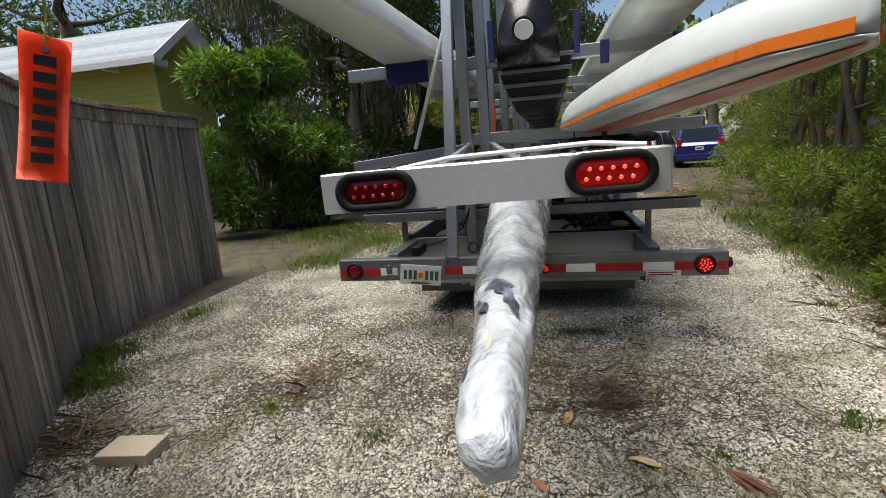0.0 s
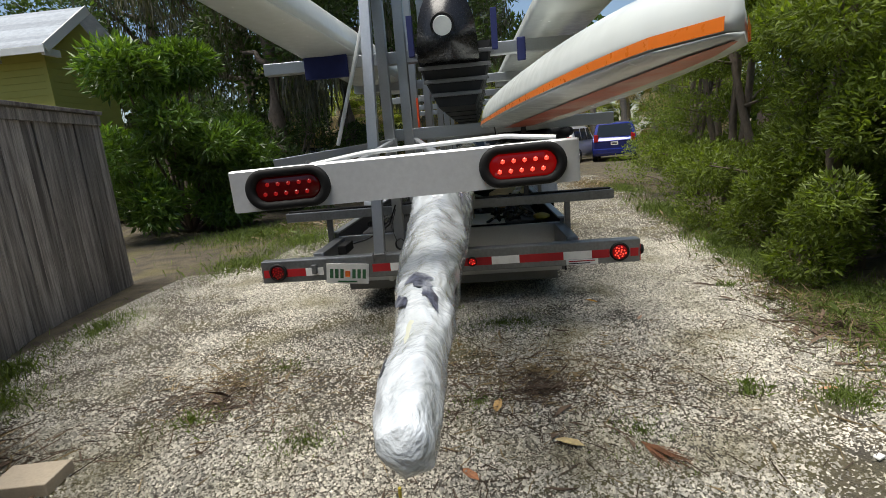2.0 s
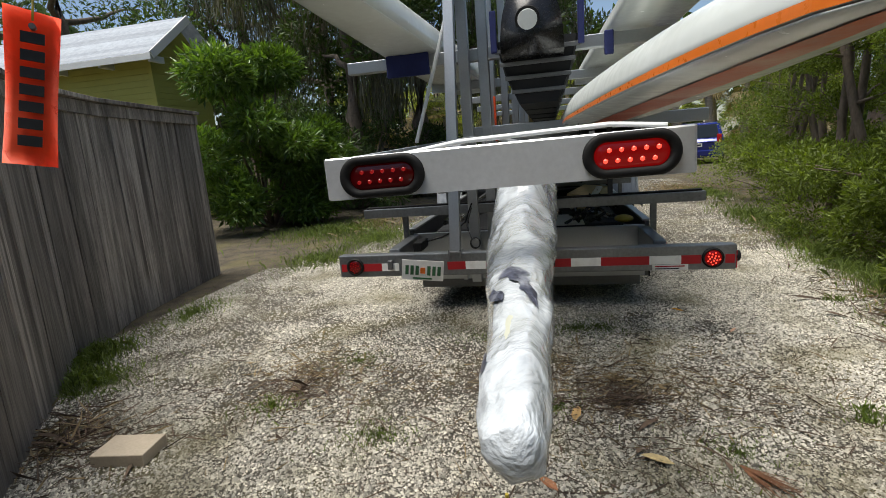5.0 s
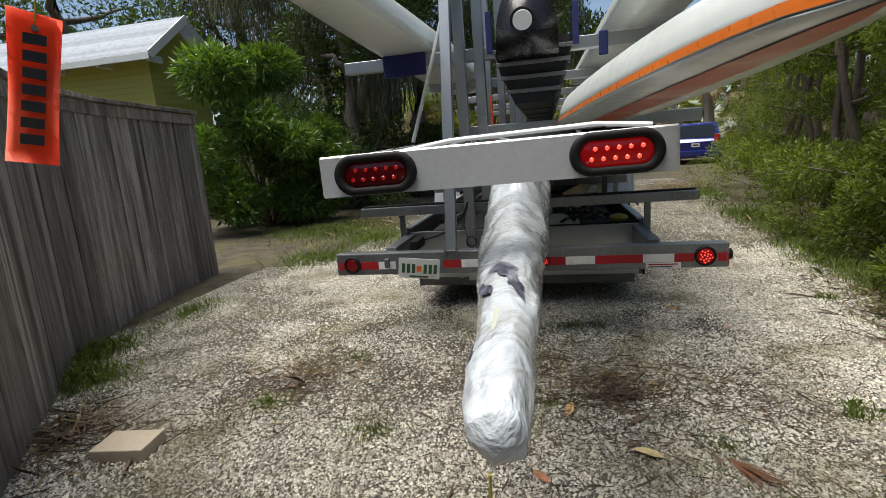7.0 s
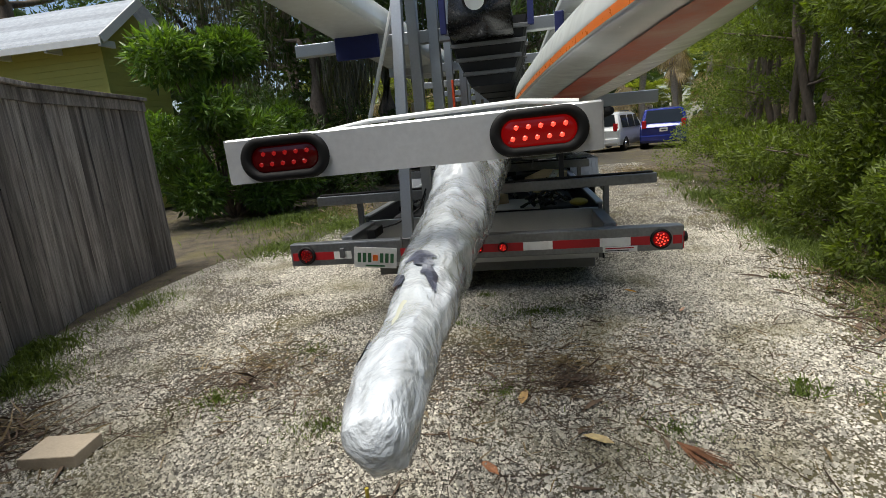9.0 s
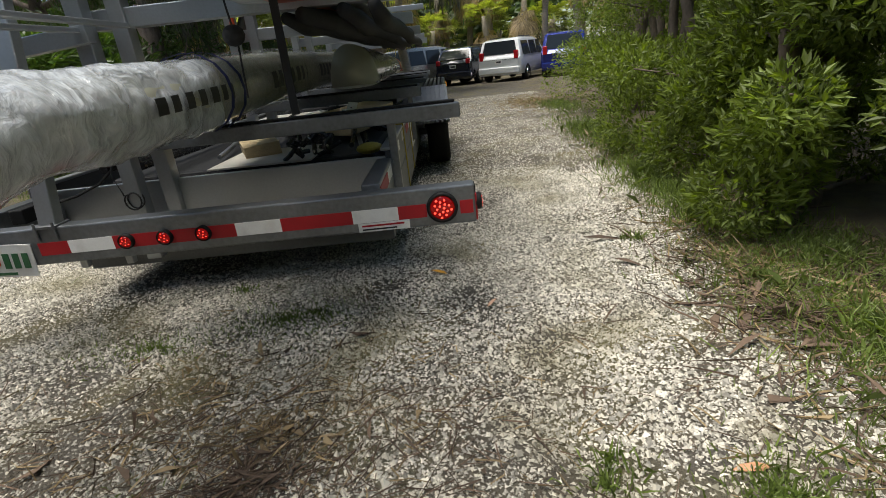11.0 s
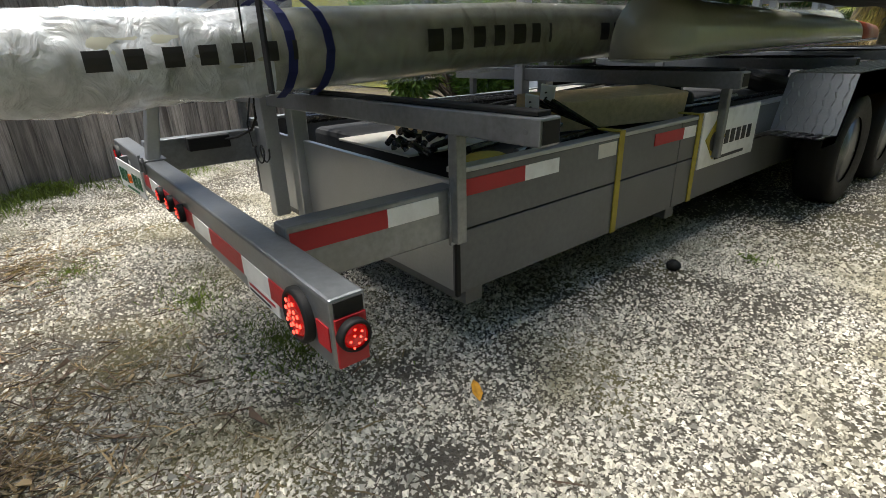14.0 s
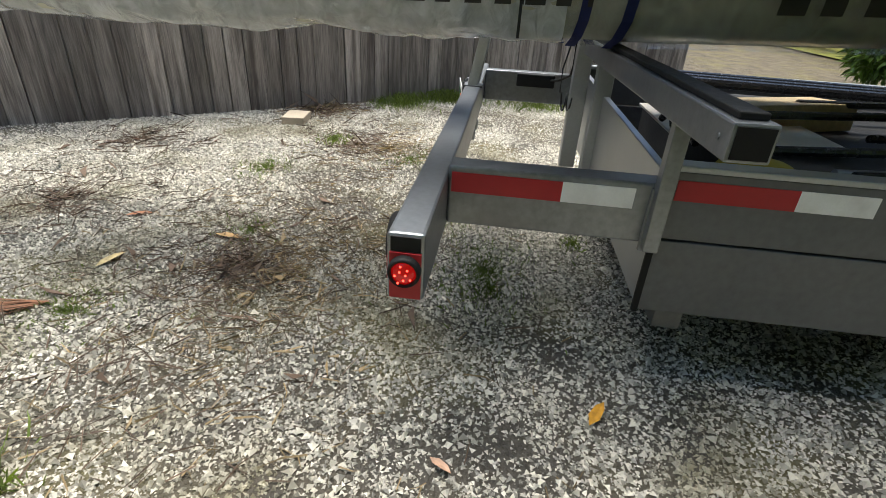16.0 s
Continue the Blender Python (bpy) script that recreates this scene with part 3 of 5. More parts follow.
def build_rack():
    for i, y in enumerate(MASTS):
        for dx, dy in ((-0.355, -0.03), (-0.228, 0.055)):
            part("mast", box(dx - 0.036, dx + 0.036, y - 0.036 + dy, y + 0.036 + dy, 0.26, 3.3, bevel=0.005), ALU, trailer)
        for k, z in enumerate(LEVELS):
            hw = 1.25
            yb = y + (0.0 if k == 0 else 0.075)
            lo = -hw if k != 1 else -0.36
            if i:
                hw, lo = 1.0, max(lo, -1.0)
            if not (i or k):
                low_arm()
                continue
            bm = box(lo, hw, yb - 0.038, yb + 0.038, z - 0.042, z + 0.042, bevel=0.005) if k else box(lo, hw, y - 0.05, y + 0.035, z - 0.042, z + 0.035, bevel=0.005)
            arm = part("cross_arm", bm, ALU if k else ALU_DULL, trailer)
            if k == 0:
                bm = box(lo + 0.02, hw - 0.02, y - 0.045, y + 0.03, z + 0.036, z + 0.05, bevel=0.003)
                part("rubber_strip", bm, RUBBER, arm, "black rubber padding")
                # shade in this arm's hollow end, again a black sheet
                part("open_end_shade", box(hw - 0.002, hw + 0.002, y - 0.04, y + 0.025, z - 0.032, z + 0.025, bevel=0), RUBBER, arm)
        for s in (1, -1):
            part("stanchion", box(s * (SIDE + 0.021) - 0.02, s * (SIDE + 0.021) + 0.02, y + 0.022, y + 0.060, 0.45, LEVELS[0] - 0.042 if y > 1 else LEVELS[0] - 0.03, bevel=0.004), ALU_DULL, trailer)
    # raking brace that stands on the rear beam, and its U-bolt
    part("raking_brace", beam_between((-0.415, 0.038 + BEAM_Y, BEAM_TOP), (-0.40, 0.46, 3.0), 0.07, 0.05, 0.005), ALU, trailer)
    bm = box(-0.46, -0.37, -0.038, 0.055, BEAM_TOP - 0.004, BEAM_TOP + 0.006, bevel=0.001)
    for x in (-0.452, -0.378):
        rod((x, -0.036, BEAM_TOP - 0.05), (x, -0.036, BEAM_TOP + 0.02), 0.005, bm=bm)
    part("u_bolt", bm, STEEL_DARK, trailer)
    # low tie rail and pale diagonal strut on the left
    part("tie_rail", beam_between((-1.22, 0.45, 1.22), (-0.30, 0.45, 1.30), 0.05, 0.075), ALU, trailer)
    part("diagonal_strut", beam_between((-0.725, 0.42, 1.32), (-0.365, 0.44, 2.40), 0.05, 0.02), TRIM_WHITE, trailer, "white diagonal strut")
    part("upper_tie", beam_between((-0.26, 0.6, 3.05), (-0.26, 7.6, 3.05), 0.06, 0.06), ALU, trailer)


build_rack()


# ---- boats on the rack ----
def hull_rings(stations, n=20, flip=False):
    """stations: (x, y, z of the gunwale, half width, depth). A racing shell upside down: flat deck below, round bottom above."""
    rings = []
    for x, y, z, w, d in stations:
        ring = []
        for k in range(n):
            a = math.pi * k / (n - 1)
            ring.append((x + w * math.cos(a), y, z + d * (math.sin(a) ** 0.8)))
        rings.append(ring)
    return rings


def hull_line(p0, p1, tip_w, full_w, tip_d, full_d, sheer=0.0, n=14, power=0.75):
    out = []
    for i in range(n):
        f = i / (n - 1)
        x, y, z = (p0[k] + (p1[k] - p0[k]) * f for k in range(3))
        g = f ** power
        out.append((x, y, z + sheer * (1 - f) ** 2, tip_w + (full_w - tip_w) * g, tip_d + (full_d - tip_d) * g))
    return out


def stripe(stations, side, z0, z1, material, parent, name="stripe", proud=0.004):
    """A painted band on one side of a hull, between two heights above its gunwale."""
    bm = bmesh.new()
    prev = None
    for x, y, z, w, d in stations:
        pts = []
        for zz in (z0, (z0 + z1) / 2, z1):
            f = max(0.0, min(1.0, zz / d)) ** (1 / 0.8)
            pts.append(bm.verts.new((x + side * (w * math.cos(math.asin(f)) + proud), y, z + zz)))
        if prev:
            for a, b, c, e in zip(prev, prev[1:], pts, pts[1:]):
                bm.faces.new((a, b, e, c))
        prev = pts
    bmesh.ops.recalc_face_normals(bm, faces=bm.faces)
    return part(name, bm, material, parent)


def shell(name, label, stations, skin, stripes=(), deck=False):
    ob = tagged(empty(name), label, "boat", "rowing shells on the trailer")
    part("hull", loft(hull_rings(stations)), skin, ob, "", True)
    if deck:
        rings = [[(x + w * math.cos(a), y, z - 0.003 - (0.008 + 0.05 * w) * math.sin(a)) for a in (math.pi * k / 11 for k in range(12))] for x, y, z, w, d in stations]
        part("deck", loft(rings), HULL_WHITE, ob, "off-white canvas deck facing down", True)
    for side, z0, z1, m in stripes:
        stripe(stations, side, z0, z1, m, ob)
    return ob


# white shell with an orange gunwale stripe, its bow over the drive
st = hull_line((0.600, -2.50, 1.390), (0.56, 0.0, 1.372), 0.010, 0.25, 0.055, 0.21, 0.0, 26, 0.45) + [(0.555, y, 1.371, 0.25, 0.21) for y in (0.8, 1.8, 3.6)]
orange_shell = shell("rowing_shell", "white rowing shell with orange gunwale stripe, upside down", st, HULL_WHITE, ((1, 0.0, 0.017, ORANGE), (-1, 0.0, 0.017, ORANGE)), True)
bm = bmesh.new()
rows = [[bm.verts.new((x + k * w * 0.35, y, z - 0.013 - 0.05 * w)) for k in (-1, 1)] for x, y, z, w, d in st]
for a, b in zip(rows, rows[1:]):
    bm.faces.new((a[0], a[1], b[1], b[0]))
part("deck_band", bm, RUST_RED, orange_shell, "faded red band along the deck")
# white shell, upper left
st = hull_line((-0.80, -2.4, 1.98), (-0.74, 3.4, 1.95), 0.012, 0.30, 0.10, 0.34, 0.03, 20, 0.62)
left_shell = shell("rowing_shell", "plain white rowing shell upside down on the top arms", st, HULL_WHITE, (), True)
# white shell with a wide red band, upper right, cut square at its joint
st = hull_line((0.86, -0.35, 1.97), (0.80, 4.0, 1.96), 0.20, 0.24, 0.22, 0.28, 0.0, 12)
red_shell = shell("rowing_shell", "white rowing shell section with a wide faded red band", st, HULL_WHITE)
bm = bmesh.new()
rows = [[bm.verts.new((x + k * w, y, z + d * (1 - k * k) ** 0.4 + 0.004)) for k in (-0.75, -0.5, -0.2)] for x, y, z, w, d in st]
for a, b in zip(rows, rows[1:]):
    for k in range(2):
        bm.faces.new((a[k], a[k + 1], b[k + 1], b[k]))
part("band", bm, RUST_RED, red_shell)
# dark shell in the middle with a pale hatch cover
st = hull_line((0.125, 0.10, 1.80), (0.12, 5.0, 1.94), 0.19, 0.25, 0.42, 0.36, 0.0, 12)
dark_shell = shell("rowing_shell", "black rowing shell section with a pale round hatch", st, BLACK_GLOSS)
part("hatch", rod((0.105, 0.070, 1.975), (0.105, 0.098, 1.99), 0.058, 24), TRIM_WHITE, dark_shell)
part("hatch_ring", rod((0.105, 0.082, 1.98), (0.105, 0.102, 1.99), 0.074, 24), RUBBER, dark_shell)
# black fabric tray of riggers and frames slung under the middle boats
tray = tagged(empty("gear_tray"), "black fabric tray of frames slung under the middle boats", "tray")
for y in (0.40, 1.15, 1.95, 2.85, 3.85, 4.95):
    rings = [[(0.15 + w * c, y + dy, z) for c, z in ((-0.27, 1.93), (0.27, 1.93), (0.22, 1.72), (0.13, 1.52), (-0.13, 1.52), (-0.22, 1.72))] for w, dy in ((0.94, 0.0), (1.0, 0.03), (1.0, 0.62), (0.94, 0.65))]
    part("pocket", loft(rings), BLACK, tray)
    for z, w in ((1.865, 0.275), (1.78, 0.245), (1.69, 0.215), (1.60, 0.175)):
        part("frame", box(0.15 - w, 0.15 + w, y - 0.03, y - 0.002, z - 0.012, z + 0.012, bevel=0.003), STEEL_DARK, tray)
# black rolls added to stand for the dark undersides of the boats overhead
cover = tagged(empty("underside_fill"), "black rolls added under the middle arms to fill the dark below the boats", "cover")
for i, (x, r, y0, y1) in enumerate(((0.62, 0.055, 0.42, 6.8), (0.76, 0.05, 0.5, 6.2), (0.90, 0.05, 0.46, 6.6), (0.5, 0.045, 0.6, 6.0))):
    pts = [(x + 0.02 * math.sin(k * 1.3 + i), y0 + (y1 - y0) * k / 12, 1.325 - r * 0.9 + 0.008 * math.sin(k * 2.1 + i)) for k in range(13)]
    part("roll", tube_path(pts, [r * (0.6 if k in (0, 12) else 1 + 0.12 * math.sin(k * 3.7 + i)) for k in range(13)], 12), BLACK, cover, "", True)
for x in (-0.13, 0.43):
    tagged(part("tie_strap", box(x - 0.02, x + 0.02, 0.36, 0.40, 1.86, 2.12, bevel=0.004), NAVY), "navy strap knotted on the top arm", "strap", "straps on the top arm")
for x, w in ((-0.78, 0.16), (0.62, 0.03), (1.08, 0.03)):
    tagged(part("tie_strap", box(x - w, x + w, 0.545, 0.575, 1.80, 1.955, bevel=0.008), NAVY), "blue strap bundled on the top arm", "strap", "straps on the top arm")


# ---- wrapped shell on the low arms ----
def wrapped_center(y):
    """Centre and half sizes of the film-wrapped shell along y."""
    ys = (-2.595, -2.45, -2.2, -1.8, -1.4, -1.0, -0.6, -0.1, 0.6, 1.6, 9.0)
    x = float(np.interp(y, ys, (0.156, 0.147, 0.141, 0.122, 0.108, 0.103, 0.099, 0.102, 0.104, 0.102, 0.10)))
    z = float(np.interp(y, ys, (0.878, 0.903, 0.918, 0.933, 0.947, 0.962, 0.986, 0.997, 1.017, 1.055, 1.12)))
    r = float(np.interp(y, (-2.595, -2.590, -2.58, -2.53, -2.46, -2.36, -2.2, -1.8, -1.4, -1.0, -0.1, 0.6, 9.0), (0.014, 0.028, 0.040, 0.049, 0.055, 0.054, 0.065, 0.094, 0.115, 0.127, 0.138, 0.155, 0.16)))
    return x, z, r * 0.97, r * 1.03


def build_wrapped():
    ob = tagged(empty("wrapped_rowing_shell"), "silver-grey rowing shell wrapped in clear stretch film on low arms", "boat", "rowing shells on the trailer")
    rings, wraps = [], []
    ys = [-2.595 + 0.004 * i for i in range(20)] + [-2.50 + 0.02 * i for i in range(153)] + [0.55 + 0.1 * i for i in range(1, 60)]
    rnd = random.Random(4)
    for y in ys:
        x, z, w, h = wrapped_center(y)
        n = 40
        rings.append([(x + w * 0.9 * math.cos(2 * math.pi * k / n), y + 0.02, z + h * 0.9 * math.sin(2 * math.pi * k / n)) for k in range(n)])
        ring = []
        for k in range(n):
            a = 2 * math.pi * k / n
            swell = 1 + 0.16 * noise.noise((math.cos(a) * 1.3, y * 4.5, math.sin(a) * 1.3)) + 0.09 * noise.noise((math.cos(a + y * 2) * 3.2, y * 8, math.sin(a + y * 2) * 3.2)) + 0.045 * noise.noise((math.cos(a) * 8, y * 18, math.sin(a) * 8))
            if y > 0.4:
                swell = 1.03 + 0.02 * noise.noise((math.cos(a) * 3, y * 6, math.sin(a) * 3))
            px, pz = x + w * swell * math.cos(a), z + h * swell * math.sin(a)
            # the film drapes over the fin
            fin = math.exp(-(abs(y + 1.13) / 0.18) ** 3) * 0.16 * max(0.0, math.sin(a)) ** 2.2 * (1 + 0.25 * noise.noise((a * 3, y * 20, 0.0)))
            ring.append((px, y, pz + fin))
        wraps.append(ring)
    part("hull", loft(rings), HULL_GREY, ob, "silver-grey hull under the film", True)
    film = part("stretch_film", loft(wraps), FILM_MILKY, ob, "wrinkled clear stretch film", True)
    film.data.materials.append(FILM)
    for p in film.data.polygons:
        if p.center[1] > 0.35:
            p.material_index = 1
    # lettering, a brand, as plain bars on both sides
    for s in (1, -1):
        for y0, count, step, hgt in ((-0.20, 7, 0.10, 0.066), (0.975, 7, 0.125, 0.088), (2.15, 7, 0.118, 0.088), (3.29, 7, 0.118, 0.088)):
            for i in range(count):
                y = y0 + i * step
                bm = bmesh.new()
                pts = []
                wide = step * (0.66, 0.52, 0.56, 0.54, 0.66, 0.48, 0.16)[i]
                for yy in (y, y + wide):
                    x, z, w, h = wrapped_center(yy)
                    pts.append([bm.verts.new((x + s * w * 1.10 * math.cos(a), yy, z + h * 1.10 * math.sin(a))) for a in np.linspace(-hgt * 2.75, hgt * 2.75, 4)])
                for k in range(3):
                    bm.faces.new((pts[0][k], pts[1][k], pts[1][k + 1], pts[0][k + 1]))
                bmesh.ops.recalc_face_normals(bm, faces=bm.faces)
                part("letter_bar", bm, INK, ob)
    # dark scuffed patches of tape on the bow
    for y, a, ww in ((-2.46, 2.6, 0.07), (-2.17, 1.45, 0.085), (-2.24, 2.1, 0.05), (-2.26, 1.0, 0.05)):
        bm = bmesh.new()
        rows = []
        for i in range(6):
            yy = y + i * 0.018
            x, z, w, h = wrapped_center(yy)
            half = ww * 11 * math.sin(math.pi * (i + 0.8) / 7) * rnd.uniform(0.55, 1.1)
            rows.append([bm.verts.new((x + w * 1.05 * math.cos(a + q * half + i * 0.09), yy + rnd.uniform(-0.008, 0.008), z + h * 1.05 * math.sin(a + q * half + i * 0.09))) for q in np.linspace(-0.5, 0.5, 5)])
        for r0, r1 in zip(rows, rows[1:]):
            for k in range(4):
                bm.faces.new((r0[k], r0[k + 1], r1[k + 1], r1[k]))
        bmesh.ops.recalc_face_normals(bm, faces=bm.faces)
        part("patch", bm, SCUFF, ob, "dark crumpled patch under the film")
    return ob


SCUFF = mat("dark_scuffed_tape", (0.055, 0.06, 0.085), 0.35, 0, 0.8, 25, 0.5, 90, dirt=(0.35, 0.37, 0.4), dirt_amount=0.8)
wrapped = build_wrapped()


def strap_round(y, lean, width, material, name="tie_strap"):
    """A webbing strap over the wrapped shell, down to the low arm."""
    bm = bmesh.new()
    rows = []
    for k in range(15):
        a = math.radians(-70 + 320 * k / 14)
        x, z, w, h = wrapped_center(y)
        py = y + lean * math.cos(a)
        rows.append([bm.verts.new((x + w * 1.10 * math.cos(a), py + d, z + h * 1.10 * math.sin(a))) for d in (-width / 2, width / 2)])
    for r0, r1 in zip(rows, rows[1:]):
        bm.faces.new((r0[0], r0[1], r1[1], r1[0]))
    bmesh.ops.recalc_face_normals(bm, faces=bm.faces)
    ob = part(name, bm, material)
    return tagged(ob, "navy webbing strap round the wrapped shell", "strap", "straps round the wrapped shell")


strap_round(0.36, 0.04, 0.035, NAVY)
strap_round(0.48, 0.06, 0.035, NAVY)
bm = box(0.56, 0.592, 0.18, 0.188, 0.90, 1.34, bevel=0.002)
tagged(part("hanging_strap", bm, BLACK), "black webbing strap hanging from the rack", "strap")
bm = tube_path([(0.39, 0.19, 1.36), (0.40, 0.19, 1.26), (0.41, 0.19, 1.2), (0.40, 0.19, 0.98)], 0.004)
bmesh.ops.create_icosphere(bm, subdivisions=2, radius=0.04, matrix=Matrix.Translation((0.40, 0.19, 1.21)) @ Matrix.Diagonal((1.1, 0.7, 1.0, 1)))
cable = tube_path([(-0.36, 0.44, 0.83), (-0.40, 0.42, 0.70), (-0.37, 0.42, 0.60)] + [(-0.349 + 0.035 * math.cos(a), 0.42 + 0.004 * a, 0.565 + 0.04 * math.sin(a)) for a in np.linspace(1.5, 16, 40)], 0.004)
tagged(part("cable", cable, BLACK), "thin black lighting cable looped round the rear post", "cable")
tagged(part("rolled_strap", bm, BLACK), "rolled black strap hanging on a cord", "strap")


# ---- overhang light bar ----
def build_light_bar():
    ob = tagged(empty("light_bar", (0.497, -1.978, 1.271)), "aluminium overhang light bar with two oval red LED lamps", "light bar")
    z0, z1, y0, y1 = -0.097, 0.0, -0.04, 0.04
    xl, xr = -0.797, 0.0
    ob.rotation_euler = (0, radians(-1.0), radians(2.5))
    t = 0.004
    bend = [(y0, z0), (y0, z1 - 0.004), (y0 + 0.004, z1), (y1 - 0.004, z1), (y1, z1 - 0.004), (y1, z1 - 0.04), (y1 - t, z1 - 0.04), (y1 - t, z1 - 0.006), (y1 - 0.006, z1 - t), (y0 + 0.006, z1 - t), (y0 + t, z1 - 0.006), (y0 + t, z0)]
    bm = loft([[(x, y, z) for y, z in bend] for x in (xl, xl + 0.2, (xl + xr) / 2, xr - 0.2, xr)])
    for x in (xl - 0.002, xr + 0.002):
        part("end_plate", box(x - 0.0018, x + 0.0018, y0 + 0.001, y1 - 0.001, z0 + 0.002, z1 - 0.001, bevel=0.001), ALU_PALE, ob)
    part("channel", bm, ALU_PALE, ob)
    for x, lit in ((-0.665, False), (-0.125, True)):
        def oval(hw, hh, z, n=40):
            ring = []
            for k in range(n):
                a = 2 * math.pi * k / n
                c, s = math.cos(a), math.sin(a)
                ring.append((x + (hw - hh) * (1 if c > 0 else -1) + hh * c, y0 - z, (z0 + z1) / 2 + hh * s))
            return ring
        lamp = part("lamp", loft([oval(0.099, 0.0475, -0.002), oval(0.099, 0.0475, 0.008), oval(0.094, 0.043, 0.014), oval(0.079, 0.031, 0.013), oval(0.074, 0.026, -0.002)], False), RUBBER, ob, "oval red LED tail lamp in a black rubber grommet", True)
        part("lens", loft([oval(0.077, 0.029, 0.003), oval(0.073, 0.026, 0.007), oval(0.05, 0.008, 0.009)]), LENS_ON if lit else LENS, lamp, "", True)
        for j in range(2):
            for i in range(5):
                bm = bmesh.new()
                px = x - 0.053 + i * 0.0245 + (j * 0.008)
                bmesh.ops.create_icosphere(bm, subdivisions=1, radius=0.0055, matrix=Matrix.Translation((px, y0 - 0.009, (z0 + z1) / 2 - 0.011 + j * 0.022)) @ Matrix.Diagonal((1, 0.6, 1, 1)))
                part("led", bm, LED_ON if lit else LED_DIM, lamp)
    bm = tube_path([(xl + 0.16, y1 + 0.03, z1 - 0.005), (xl + 0.3, y1 + 0.03, z1 + 0.012), (xr - 0.15, y1 + 0.03, z1 + 0.018), (xr - 0.03, y1 + 0.01, z1 + 0.004)], 0.006)
    part("rod", bm, TRIM_WHITE, ob, "thin white rod along the top")
    for x in (-0.62, -0.43, -0.2):
        part("bolt", rod((x, y0 + 0.02, z1 - 0.002), (x, y0 + 0.02, z1 + 0.006), 0.006, 6), STEEL_DARK, ob)
    for x in (-0.55, -0.30):
        part("support_arm", beam_between((x, y1 - 0.01, z1 - 0.03), (x * 0.7 - 0.35, 2.52, 0.06), 0.03, 0.02), ALU, ob)


build_light_bar()


def build_flag(x, y, z_top, w, h, turn, lean, label, cord_top):
    ob = tagged(empty("warning_flag"), label, "flag")
    m = pose(x, y, z_top, 0, lean, turn)
    bm = bmesh.new()
    rows = []
    for i in range(13):
        f = i / 12
        rows.append([bm.verts.new(m @ Vector((u * w / 2 * (1 - 0.04 * math.sin(3 * f)), 0.012 * math.sin(5 * f + u * 1.2) + 0.006 * u, -h * f))) for u in np.linspace(-1, 1, 7)])
    for a, b in zip(rows, rows[1:]):
        for k in range(6):
            bm.faces.new((a[k], a[k + 1], b[k + 1], b[k]))
    bmesh.ops.solidify(bm, geom=bm.faces[:], thickness=0.002)
    part("cloth", bm, FLAG, ob, "bright orange nylon", True)
    bm = bmesh.new()
    for i in range(7):
        f = 0.17 + 0.112 * i
        zc = -h * f
        block(bm, -w * 0.22, w * 0.22, -0.014, -0.008, zc - h * 0.034, zc + h * 0.034, m=m @ Matrix.Translation((0, 0.012 * math.sin(5 * f) + 0.004, 0)))
    part("lettering", bm, INK, ob)
    part("grommet", rod(m @ Vector((0, -0.008, -0.03 * h / 0.3)), m @ Vector((0, 0.008, -0.03 * h / 0.3)), w * 0.07, 12), STEEL_DARK, ob)
    part("cord", tube_path([m @ Vector((0, 0, -0.02)), m @ Vector((0, 0, 0.05)), cord_top], 0.0025, 6), YELLOW, ob)


build_flag(-0.852, -2.2, 1.612, 0.094, 0.325, 44, 11, "orange nylon warning flag with black lettering, hanging from a bow", (-0.78, -2.22, 1.99))
build_flag(0.140, -2.60, 0.60, 0.10, 0.30, 80, 4, "small orange warning flag hanging below the wrapped bow", (0.144, -2.60, 0.84))


